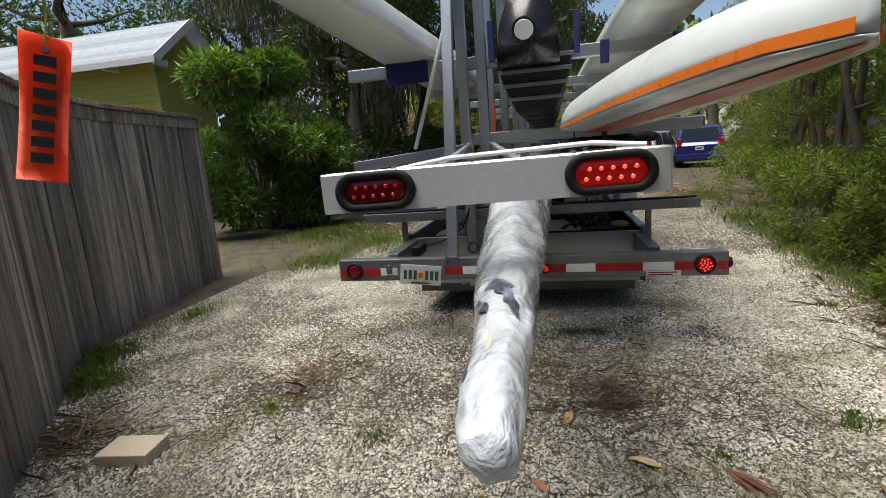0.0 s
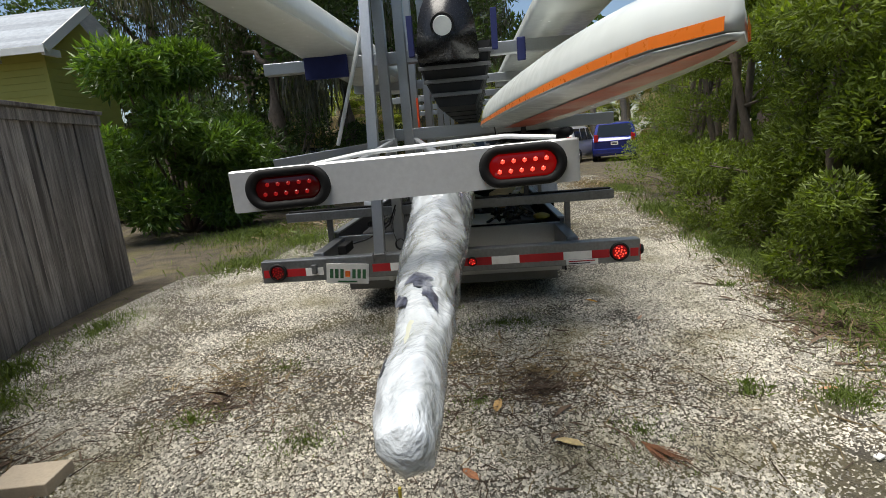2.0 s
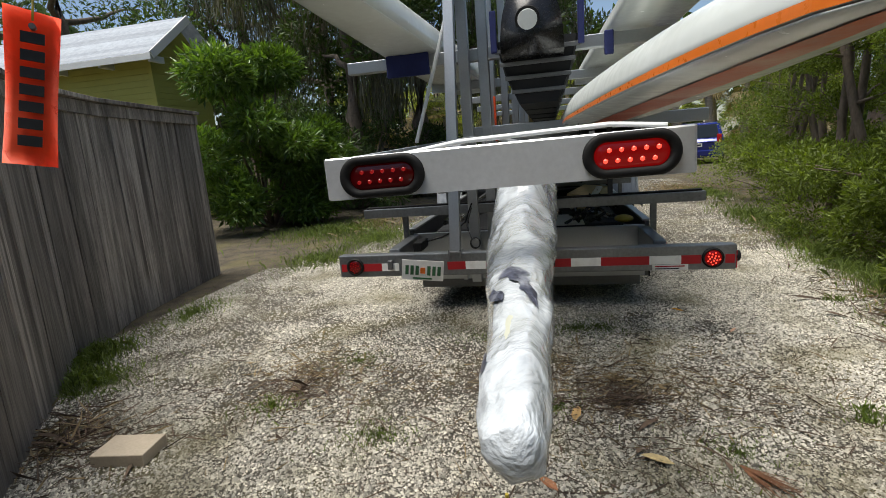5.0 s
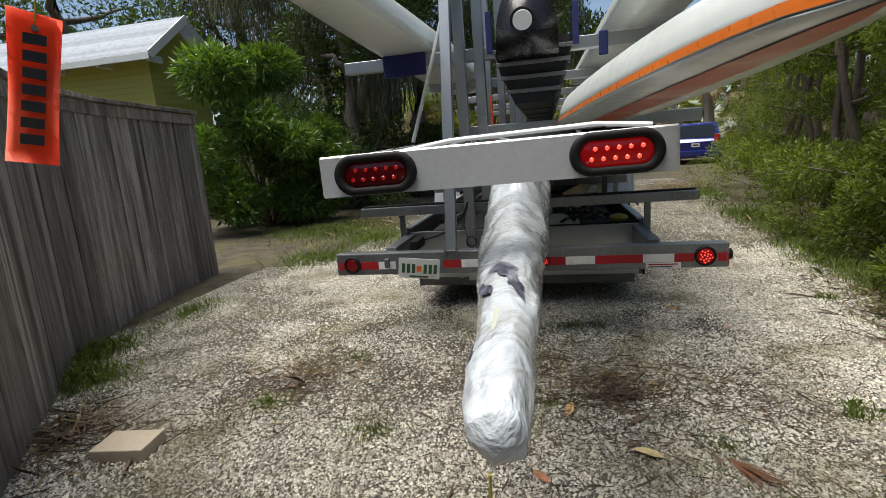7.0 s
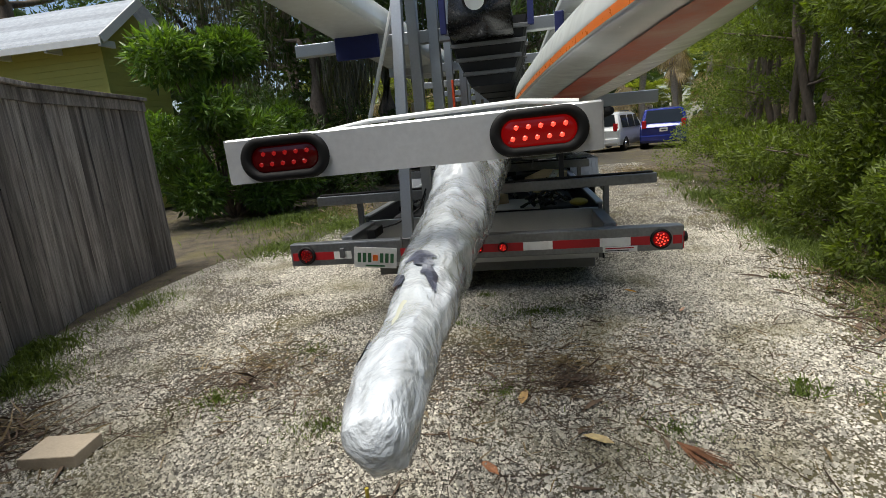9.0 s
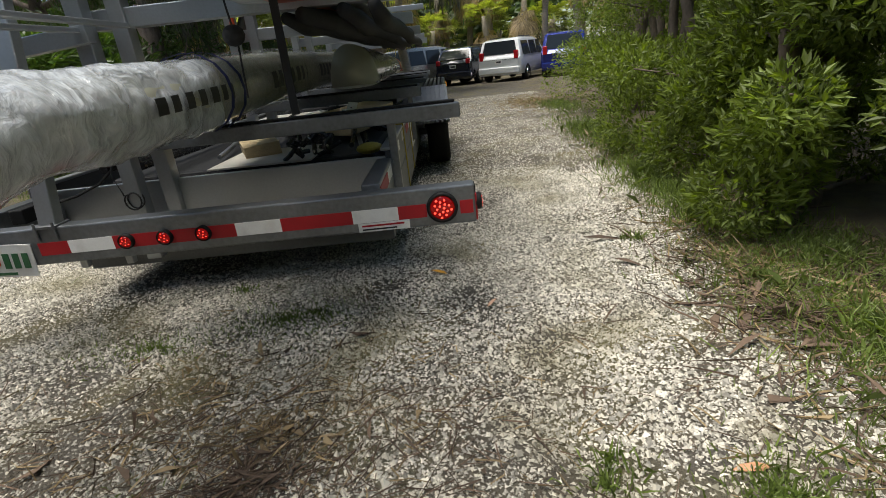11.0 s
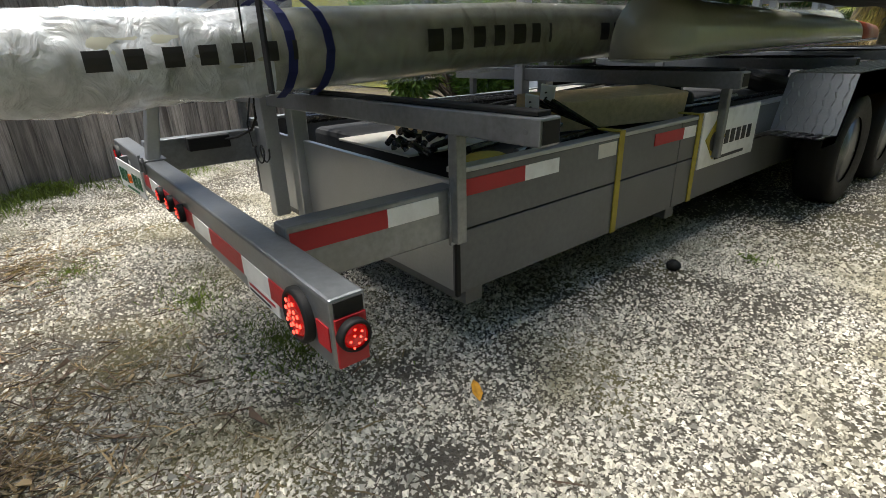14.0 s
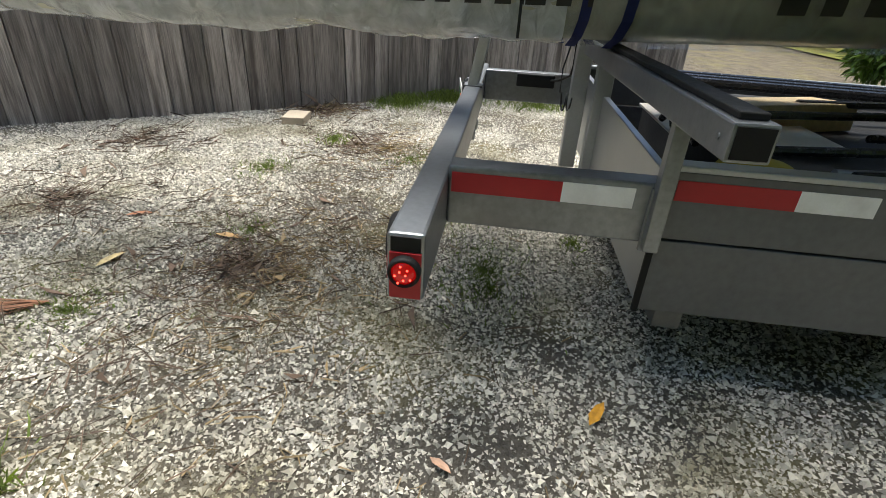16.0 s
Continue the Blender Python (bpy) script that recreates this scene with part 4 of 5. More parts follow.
# ---- load in the trailer box ----
def build_load():
    rnd = random.Random(8)
    for i in range(16):
        y0, x0 = rnd.uniform(0.75, 2.2), rnd.uniform(-0.2, 0.7)
        z = 0.62 + 0.006 * i
        rigger = part("rigger_tube", rod((x0, y0, z), (min(0.74, max(-0.7, x0 + rnd.uniform(-0.5, 0.2))), y0 + rnd.uniform(1.0, 2.6), z + rnd.uniform(-0.02, 0.04)), 0.014, 8), BLACK_GLOSS if i % 3 else ALU)
        tagged(rigger, "loose metal rigger tube lying in the trailer box", "tube", "rigger tubes in the box")
    tagged(part("packed_gear", box(-0.75, 0.76, 0.9, BOX_END - 0.2, 0.25, 0.60, bevel=0.03), BLACK), "dark covered gear packed in the trailer box", "cargo")
    for i in range(9):
        m = pose(rnd.uniform(-0.4, 0.6), 2.6 + i * 0.55, 0.63 + rnd.uniform(0, 0.05), rnd.uniform(-15, 15), rnd.uniform(-15, 15), rnd.uniform(0, 90))
        tagged(part("gear_roll", box(-0.22, 0.22, -0.12, 0.12, -0.05, 0.07, bevel=0.03, m=m), BLACK), "black rolled gear bag lying in the box", "bag", "gear bags in the box")
    m = pose(0.02, 1.22, 0.60, 0, -4, 24)
    tagged(part("timber_block", box(-0.10, 0.10, -0.25, 0.25, 0, 0.10, bevel=0.004, m=m), WOOD_RAW), "short raw timber block lying in the box", "timber", "timber in the box")
    m = pose(0.55, 1.80, 0.655, 0, 6, -14)
    tagged(part("timber_block", box(-0.12, 0.12, -0.42, 0.42, 0, 0.13, bevel=0.006, m=m), WOOD_RAW), "split brown log of timber lying in the box", "timber", "timber in the box")
    tagged(part("board", box(-0.10, 0.45, 0.72, 1.25, 0.622, 0.632, bevel=0.002), PLY), "pale plywood board lying in the box", "board")
    tagged(part("board", box(-0.45, 0.1, 2.3, 2.9, 0.70, 0.71, bevel=0.002), PLY), "white plastic board lying in the box", "board")
    plate = tagged(empty("foot_stretcher"), "white perforated foot plate on black tubes", "boat fitting")
    m = pose(0.60, 1.33, 0.82, 35, 10, 30)
    bm = box(-0.03, 0.03, -0.005, 0.005, -0.038, 0.038, bevel=0.002, m=m)
    part("plate", bm, TRIM_WHITE, plate)
    part("plate", box(-0.03, 0.03, -0.005, 0.005, -0.038, 0.038, bevel=0.002, m=pose(0.57, 1.27, 0.785, 35, 10, 25)), TRIM_WHITE, plate)
    for i, dx in enumerate((-0.05, -0.025, 0.0, 0.025)):
        part("tube", rod((0.58 + dx, 1.29 + 0.02 * i, 0.79), (0.76 + dx, 1.62 - 0.03 * i, 0.635), 0.009, 8), BLACK_GLOSS, plate)
    for px, py, pz in ((0.60, 1.33, 0.82), (0.57, 1.27, 0.785)):
        for dz in (-0.022, 0.0, 0.022):
            part("hole", rod((px - 0.004, py - 0.012, pz + dz), (px, py - 0.004, pz + dz + 0.003), 0.004, 8), RUBBER, plate)
    bundle = tagged(empty("rigging_bundle"), "tangle of black oarlock hardware in the box", "boat fitting")
    for i in range(26):
        p = (0.45 + rnd.uniform(-0.12, 0.12), 0.78 + rnd.uniform(-0.10, 0.1), 0.64 + rnd.uniform(0, 0.08))
        q = (p[0] + rnd.uniform(-0.07, 0.07), p[1] + rnd.uniform(-0.05, 0.05), p[2] + rnd.uniform(-0.04, 0.05))
        part("fitting", rod(p, q, 0.012, 8), BLACK_GLOSS, bundle)
    bm = bmesh.new()
    bmesh.ops.create_uvsphere(bm, u_segments=16, v_segments=8, radius=0.07, matrix=Matrix.Translation((0.746, 0.834, 0.640)) @ Matrix.Diagonal((1.0, 1.4, 0.4, 1)))
    tagged(part("yellow_bag", bm, YELLOW), "small yellow bag lying on the box edge", "bag")
    for x in (-0.62, -0.52, -0.42):
        tagged(part("oar_shaft", rod((x, 0.7, 0.69), (x + 0.1, 4.2, 0.66), 0.022, 10), BLACK_GLOSS), "black oar shaft lying in the box", "oar", "oars in the box")
    # a silver stern section lying on the low arms
    st = hull_line((0.55, 6.2, 0.96), (0.50, 2.15, 0.92), 0.05, 0.17, 0.12, 0.30, 0.0, 14)
    stern = shell("rowing_shell", "silver-grey stern section with a red tip on the low arms", st, HULL_GREY, ((1, 0.0, 0.012, BLACK_GLOSS), (-1, 0.0, 0.012, BLACK_GLOSS)), True)
    part("tip", loft(hull_rings([(x, y, z - 0.002, w * 1.03, d * 1.03) for x, y, z, w, d in st[:3]])), RUST_RED, stern, "faded red painted tip", True)
    tagged(part("red_flag", box(-0.335, -0.315, 2.15, 2.2, 1.30, 1.75, bevel=0.002), FLAG), "narrow red ribbon hanging from the rack", "ribbon")
    # trestles leaning by the trailer's far end
    for y in (9.2, 9.7):
        tr = tagged(empty("trestle"), "folding aluminium boat trestle beside the trailer", "trestle", "trestles by the trailer")
        for dx, dy in ((-0.25, -0.2), (0.25, -0.2), (-0.25, 0.2), (0.25, 0.2)):
            z = ground_z(0.55 + dx, y + dy)
            part("leg", rod((0.55 + dx, y + dy, z - 0.01), (0.55 + dx * 0.8, y, 0.75), 0.014, 8), ALU, tr)


build_load()


# ---- fence ----
def build_fence():
    fence = tagged(empty("fence"), "weathered grey cedar board fence with a capped top", "fence", kind="structure")
    line = [(-3.70, 1.98), (-3.42, 0.40), (-3.05, -0.50), (-1.72, -2.15), (-1.02, -3.08), (-0.60, -3.66), (-0.30, -5.8)]
    rnd = random.Random(3)
    shapes = []
    for k in range(5):
        w = 0.137
        bm = bmesh.new()
        block(bm, 0, w, -0.009, 0.009, 0, 1, 0.002)
        shapes.append(mesh("board", bm, FENCE_WOOD))
    for (xa, ya), (xb, yb) in zip(line, line[1:]):
        a, b = Vector((xa, ya, 0)), Vector((xb, yb, 0))
        d = b - a
        turn = math.degrees(math.atan2(d.y, d.x))
        n = int(d.length / 0.141)
        for i in range(n):
            p = a + d * (i / n)
            h = 1.83 + rnd.uniform(-0.012, 0.012)
            back = new("board", rnd.choice(shapes))
            back.parent = fence
            q = p + d / n * 0.5 + Vector((d.y, -d.x, 0)).normalized() * 0.022
            back.matrix_basis = pose(q.x, q.y, 0.0, 0, 0, turn) @ Matrix.Diagonal((0.9, 1, h - 0.03, 1))
            ob = new("board", rnd.choice(shapes))
            ob.parent = fence
            ob.matrix_basis = pose(p.x + rnd.uniform(-0.004, 0.004), p.y + rnd.uniform(-0.004, 0.004), 0.0, rnd.uniform(-0.4, 0.4), rnd.uniform(-0.25, 0.25), turn) @ Matrix.Diagonal((d.length / n / 0.137 * rnd.uniform(0.945, 0.985), 1, h, 1))
        nrm = Vector((d.y, -d.x, 0)).normalized()
        for z in (0.35, 1.45):
            part("rail", beam_between(a + nrm * 0.055 + Vector((0, 0, z)), b + nrm * 0.055 + Vector((0, 0, z)), 0.04, 0.09), FENCE_WOOD, fence)
        part("cap_board", beam_between(a + Vector((0, 0, 1.865)), b + Vector((0, 0, 1.865)), 0.13, 0.035), FENCE_WOOD, fence)
        part("fascia_board", beam_between(a - nrm * 0.024 + Vector((0, 0, 1.79)), b - nrm * 0.024 + Vector((0, 0, 1.79)), 0.02, 0.10), FENCE_WOOD, fence)


build_fence()


# ---- house behind the fence ----
def build_house():
    house = tagged(empty("house"), "small yellow clapboard house with a grey shingle roof", "house")
    x0, x1, y0, y1, eave = -16.0, -8.75, 7.4, 9.4, 3.95
    part("wall", box(x0, x1, y0, y1, 0, eave, bevel=0), SIDING, house)
    for i in range(27):
        z = 0.15 + i * 0.14
        part("siding_board", box(x0, x1 + 0.02, y0 - 0.018, y0 - 0.002, z, z + 0.132, bevel=0.002), SIDING, house)
        part("siding_board", box(x1 + 0.002, x1 + 0.018, y0 + 0.002, y1, z, z + 0.132, bevel=0.002), SIDING, house)
    part("corner_board", box(x1 - 0.06, x1 + 0.035, y0 - 0.035, y0 + 0.06, 0, eave, bevel=0.004), SIDING, house)
    # gable roof with its ridge along x
    ym, rise, over = (y0 + y1) / 2, 1.05, 0.42
    for s in (1, -1):
        ye = ym - s * ((y1 - y0) / 2 + over)
        ze = eave - 0.12
        a, b, c, d = (x0 - over, ye, ze), (x1 + over, ye, ze), (x1 + over, ym, ze + rise), (x0 - over, ym, ze + rise)
        bm = bmesh.new()
        bm.faces.new([bm.verts.new(p) for p in (a, b, c, d)])
        bmesh.ops.solidify(bm, geom=bm.faces[:], thickness=0.08)
        roof = part("roof", bm, SHINGLE, house)
        if s > 0:
            rows, run = 12, Vector((0, ym - ye, rise))
            for r in range(rows):
                p = Vector((0, ye, ze)) + run * (r / rows)
                ang = math.degrees(math.atan2(rise, ym - ye))
                part("shingle_course", box(x0 - over, x1 + over, 0, run.length / rows * 1.02, 0.0, 0.02, bevel=0.004, m=pose(0, p.y, p.z + 0.012, ang + 1, 0, 0)), SHINGLE, roof)
            part("fascia", box(x0 - over, x1 + over, ye - 0.03, ye, ze - 0.12, ze + 0.02, bevel=0.004), TRIM_WHITE, house)
            part("rake_board", beam_between((x1 + over + 0.015, ye, ze - 0.03), (x1 + over + 0.015, ym, ze + rise - 0.03), 0.03, 0.18), TRIM_WHITE, house)
            for i in range(6):
                x = x1 + 0.35 - i * 1.35
                part("rafter_tail", box(x - 0.04, x + 0.04, ye + 0.01, y0, ze - 0.16, ze - 0.02, bevel=0.004), TRIM_WHITE, house)
    bm = bmesh.new()
    v = [bm.verts.new(p) for p in ((x1 + 0.01, y0, eave), (x1 + 0.01, y1, eave), (x1 + 0.01, ym, eave + rise * 0.85))]
    bm.faces.new(v)
    part("gable", bm, SIDING, house)


build_house()


# ---- plants ----
def leaf_cloud(name, blobs, count, size, material, seed, parent=None, droop=0.0, aspect=0.35, shell_only=0.6, hang=False):
    """Many small folded leaves spread through overlapping clumps (x, y, z, rx, ry, rz)."""
    r = np.random.RandomState(seed)
    vol = np.array([b[3] * b[4] * b[5] for b in blobs]) ** 0.67
    pick = r.choice(len(blobs), count, p=vol / vol.sum())
    bl = np.array(blobs)[pick]
    d = r.normal(size=(count, 3))
    d /= np.linalg.norm(d, axis=1, keepdims=True)
    rad = np.where(r.rand(count) < shell_only, r.uniform(0.72, 1.08, count), r.uniform(0.1, 1.0, count) ** 0.5)
    c = bl[:, :3] + d * bl[:, 3:] * rad[:, None]
    c += 0.12 * np.sin(c[:, [1, 2, 0]] * 3.1 + 0.7) * bl[:, 3:].mean(1, keepdims=True)
    out = d * 0.7 + r.normal(size=(count, 3)) * 0.6 + np.array((0, 0, 0.25 - droop))
    if hang:
        out = r.normal(size=(count, 3)) * 0.12 + np.array((0, 0, -1.0))
    out /= np.linalg.norm(out, axis=1, keepdims=True)
    side = np.cross(out, r.normal(size=(count, 3)))
    side /= np.linalg.norm(side, axis=1, keepdims=True) + 1e-9
    nrm = np.cross(side, out)
    s = (size * r.uniform(0.6, 1.35, count))[:, None]
    a, tip = c, c + out * s
    m1 = c + out * s * 0.45 + side * s * aspect * 0.5 + nrm * s * 0.08
    m2 = c + out * s * 0.45 - side * s * aspect * 0.5 + nrm * s * 0.08
    verts = np.stack([a, m1, tip, m2], 1).reshape(-1, 3)
    idx = np.arange(count * 4).reshape(-1, 4)
    return from_lists(name, verts.tolist(), idx.tolist(), material, parent)


def branch(bm, p, q, r0, r1, seed, n=6, wob=0.12):
    rnd = random.Random(seed)
    p, q = Vector(p), Vector(q)
    pts = []
    for i in range(n + 1):
        f = i / n
        j = Vector((rnd.uniform(-1, 1), rnd.uniform(-1, 1), rnd.uniform(-0.5, 0.5))) * wob * (q - p).length * 0.25 * math.sin(math.pi * f)
        pts.append(p.lerp(q, f) + j)
    tube_path(pts, [r0 + (r1 - r0) * i / n for i in range(n + 1)], 8, bm)
    return pts


def clumps(seed, base, spread, n, size):
    rnd = random.Random(seed)
    out = []
    for _ in range(n):
        s = size * rnd.uniform(0.6, 1.3)
        out.append((base[0] + rnd.uniform(-1, 1) * spread[0], base[1] + rnd.uniform(-1, 1) * spread[1], base[2] + rnd.uniform(-1, 1) * spread[2], s, s * rnd.uniform(0.8, 1.2), s * rnd.uniform(0.6, 1.1)))
    return out


def cedar(x, y, h, r, seed, count):
    """A bushy red cedar: leaning stems, feathery sprays down to the ground."""
    g = ground_z(x, y)
    ob = tagged(empty("cedar_tree", (x, y, g)), "dense feathery green cedar growing along the drive", "tree", "cedars along the drive")
    rnd = random.Random(seed)
    bm = bmesh.new()
    blobs = []
    for k in range(3):
        top = (rnd.uniform(-0.4, 0.4) * r, rnd.uniform(-0.4, 0.4) * r, h * rnd.uniform(0.8, 1.0))
        pts = branch(bm, (rnd.uniform(-0.2, 0.2), rnd.uniform(-0.2, 0.2), -0.05), top, 0.07, 0.015, seed + k)
        for i in range(9):
            f = (i + 0.6) / 9.5
            p = pts[min(len(pts) - 1, int(f * len(pts)))]
            a = rnd.uniform(0, 6.28)
            reach = r * (1.0 - 0.55 * f) * rnd.uniform(0.6, 1.05)
            q = p + Vector((math.cos(a) * reach, math.sin(a) * reach, 0.25 * reach))
            branch(bm, p, q, 0.022, 0.006, seed * 7 + i + k * 20, 4)
            s = 0.24 * r * rnd.uniform(0.7, 1.4)
            blobs.append((q.x, q.y, max(q.z, s * 0.5 + 0.12), s, s, s * 0.75))
            blobs.append(((p.x + q.x) / 2, (p.y + q.y) / 2, max(0.3, (p.z + q.z) / 2), s * 0.8, s * 0.8, s * 0.8))
    part("trunk", bm, BARK, ob, "", True)
    leaf_cloud("crown", blobs, count, 0.058, LEAF_CEDAR, seed, ob, aspect=0.34, shell_only=0.8)
    return ob


cedar(3.30, 1.0, 3.4, 1.05, 11, 60000)
cedar(3.75, 2.4, 4.2, 1.30, 12, 60000)
cedar(3.95, 4.2, 4.6, 1.35, 13, 48000)
cedar(4.35, 6.2, 4.6, 1.4, 14, 34000)
cedar(4.9, 8.4, 4.4, 1.4, 15, 22000)
cedar(4.6, -0.2, 4.5, 1.3, 16, 16000)
cedar(4.05, 0.0, 3.6, 1.15, 19, 30000)
cedar(5.6, 2.2, 5.5, 1.6, 17, 16000)
cedar(6.0, 10.8, 4.5, 1.5, 18, 16000)


def bush(x, y, h, r, seed, count, leaf, material, label, name="bush", aspect=0.3):
    g = ground_z(x, y)
    ob = tagged(empty(name, (x, y, g)), label, "bush")
    bm = bmesh.new()
    rnd = random.Random(seed)
    blobs = []
    for k in range(26):
        a = rnd.uniform(0, 6.28)
        q = (math.cos(a) * r * rnd.uniform(0.2, 0.9), math.sin(a) * r * rnd.uniform(0.2, 0.9), h * rnd.uniform(0.10, 0.92))
        branch(bm, (0, 0, -0.05), q, 0.04, 0.01, seed + k)
        s = r * rnd.uniform(0.18, 0.42)
        blobs.append((*q, s, s, s * 0.7))
    part("stem", bm, BARK, ob, "", True)
    leaf_cloud("leaves", blobs, count, leaf, material, seed, ob, droop=0.3, aspect=aspect)
    return ob


bush(-5.35, 6.0, 3.35, 1.55, 21, 26000, 0.16, LEAF_BUSH, "big glossy green broad-leaved bush beside the fence")
# shrubs added to darken the deep shade behind the big bush
for k, (x, y, h, r) in enumerate(((-4.6, 8.8, 2.4, 1.4), (-6.4, 9.0, 2.6, 1.5), (-3.0, 11.8, 2.0, 1.5), (-7.4, 11.5, 3.0, 1.7))):
    bush(x, y, h, r, 23 + k, 7000, 0.16, LEAF_TREE, "shrub added to fill the deep shade under the oaks")


def tree(x, y, h, r, crown, seed, count, material, label, leaf=0.22, moss=0, lean=(0, 0)):
    g = ground_z(x, y)
    ob = tagged(empty("tree", (x, y, g)), label, "tree")
    rnd = random.Random(seed)
    bm = bmesh.new()
    top = (lean[0], lean[1], h)
    pts = branch(bm, (0, 0, -0.1), top, r, r * 0.35, seed, 8, 0.05)
    blobs = []
    for k in range(12):
        f = 0.42 + 0.58 * k / 11
        p = pts[min(8, int(f * 8))]
        a = k * 2.4 + rnd.uniform(-0.4, 0.4)
        reach = crown * rnd.uniform(0.5, 1.0)
        q = p + Vector((math.cos(a) * reach, math.sin(a) * reach, reach * 0.35))
        branch(bm, p, q, r * 0.35, r * 0.08, seed * 3 + k, 5, 0.2)
        for j in range(3):
            s = crown * rnd.uniform(0.18, 0.32)
            w = p.lerp(q, 0.5 + 0.25 * j)
            blobs.append((w.x + rnd.uniform(-0.5, 0.5), w.y + rnd.uniform(-0.5, 0.5), w.z + rnd.uniform(-0.2, 0.6), s, s, s * 0.7))
    part("trunk", bm, BARK, ob, "", True)
    if count:
        leaf_cloud("crown", blobs, count, leaf, material, seed, ob)
    if moss:
        low = [(b[0], b[1], b[2] - b[5] * 1.2, b[3] * 0.8, b[4] * 0.8, b[5] * 1.3) for b in blobs[::2]]
        leaf_cloud("moss", low, moss, 0.5, MOSS, seed + 1, ob, aspect=0.07, hang=True)
    return ob


OAK = "live oak hung with grey Spanish moss"
tree(-4.6, 9.2, 9.5, 0.24, 3.4, 31, 13000, LEAF_TREE, OAK, moss=5000)
tree(-3.4, 11.5, 9.0, 0.30, 4.0, 32, 13000, LEAF_TREE, OAK, moss=7000)
tree(-8.0, 15.5, 11.0, 0.35, 4.6, 33, 13000, LEAF_TREE, OAK, moss=5000)
tree(-12.5, 17.5, 11.5, 0.35, 4.8, 34, 12000, LEAF_TREE, OAK, moss=3000)
tree(-1.0, 17.0, 10.0, 0.30, 4.2, 35, 13000, LEAF_TREE, OAK, moss=7000)
tree(-17.0, 13.0, 11.0, 0.35, 4.8, 36, 10000, LEAF_TREE, OAK)
tree(7.5, 4.0, 10.0, 0.28, 3.6, 37, 9000, LEAF_TREE, "tall broad-leaved tree behind the cedars")
tree(8.5, 12.0, 10.0, 0.28, 3.8, 38, 9000, LEAF_TREE, "tall broad-leaved tree behind the cedars")


def palm(x, y, h, seed, fronds=26, skirt=14, r=0.17):
    """A cabbage palm: ringed trunk, fan fronds, a skirt of dead ones."""
    g = ground_z(x, y)
    ob = tagged(empty("palm_tree", (x, y, g)), "cabbage palm with green fans and a skirt of dead fronds", "tree", "palms behind the parking place")
    rnd = random.Random(seed)
    pts = [(0.08 * math.sin(i * 0.9 + seed), 0.08 * math.cos(i * 0.7), h * i / 9 - 0.05) for i in range(10)]
    part("trunk", tube_path(pts, [r * (1.15 - 0.03 * i + 0.06 * (i % 2)) for i in range(10)], 10), BARK_PALE, ob, "", True)
    for name, count, material in (("fronds", fronds, LEAF_PALM), ("dead_fronds", skirt, LEAF_DRY)):
        verts, faces = [], []
        for k in range(count):
            a = rnd.uniform(0, 6.28)
            up = rnd.uniform(-0.3, 0.9) if name == "fronds" else rnd.uniform(-1.2, -0.8)
            d = Vector((math.cos(a) * math.cos(up), math.sin(a) * math.cos(up), math.sin(up)))
            root = Vector(pts[-1]) + (Vector((0, 0, rnd.uniform(-0.3, 0.1))) if name == "fronds" else Vector((0, 0, rnd.uniform(-1.1, -0.2))))
            hub = root + d * rnd.uniform(0.6, 1.0)
            side = d.cross(Vector((0, 0, 1))).normalized()
            upv = side.cross(d)
            for j in range(17):
                b = radians(-80 + 10 * j)
                out = d * math.cos(b) + side * math.sin(b)
                length = rnd.uniform(0.55, 0.85)
                w = out.cross(upv).normalized() * 0.03
                droop = Vector((0, 0, -0.35 if name == "fronds" else -0.6))
                p1, p2 = hub + out * length * 0.6, hub + out * length + droop * length * 0.6
                i0 = len(verts)
                verts += [hub, p1 + w, p2, p1 - w]
                faces.append((i0, i0 + 1, i0 + 2, i0 + 3))
            i0 = len(verts)
            w = side * 0.015
            verts += [root - w, root + w, hub + w, hub - w]
            faces.append((i0, i0 + 1, i0 + 2, i0 + 3))
        from_lists(name, [tuple(v) for v in verts], faces, material, ob)
    return ob


rnd = random.Random(77)
for i in range(34):
    x = -9.0 + i * 0.74 + rnd.uniform(-0.5, 0.5)
    palm(x, 27.5 + rnd.uniform(-1.0, 3.5), rnd.uniform(2.4, 6.5), 100 + i, 30, 22)
for x, y, h in ((-6.5, 17, 3.4), (-4.5, 19, 4.0), (-2.2, 20, 3.6), (-8.5, 20, 4.4), (-0.3, 21, 4.2), (-3.4, 15.5, 2.6)):
    palm(x, y, h, int(y * 10 + h * 7), 30, 18)


# distant wood that closes the view all round
def far_wood():
    r = np.random.RandomState(5)
    blobs = []
    for k in range(330):
        a = r.uniform(0, 6.28)
        d = r.uniform(32, 42)
        blobs.append((d * math.cos(a), 8 + d * math.sin(a), r.uniform(-0.5, 9), r.uniform(2, 3.6), r.uniform(2, 3.6), r.uniform(1.5, 3)))
    ob = leaf_cloud("far_wood", blobs, 110000, 0.75, LEAF_TREE, 5, aspect=0.6)
    tagged(ob, "distant dark green wood round the place", "wood", kind="stuff")


far_wood()
for k, (x, y) in enumerate(((-9.0, -9.0), (8.0, -8.0), (0.0, -13.0), (-14.0, 0.0), (12.0, 0.0))):
    tree(x, y, 9.0, 0.3, 4.2, 60 + k, 7000, LEAF_TREE, "broad-leaved tree closing the garden")


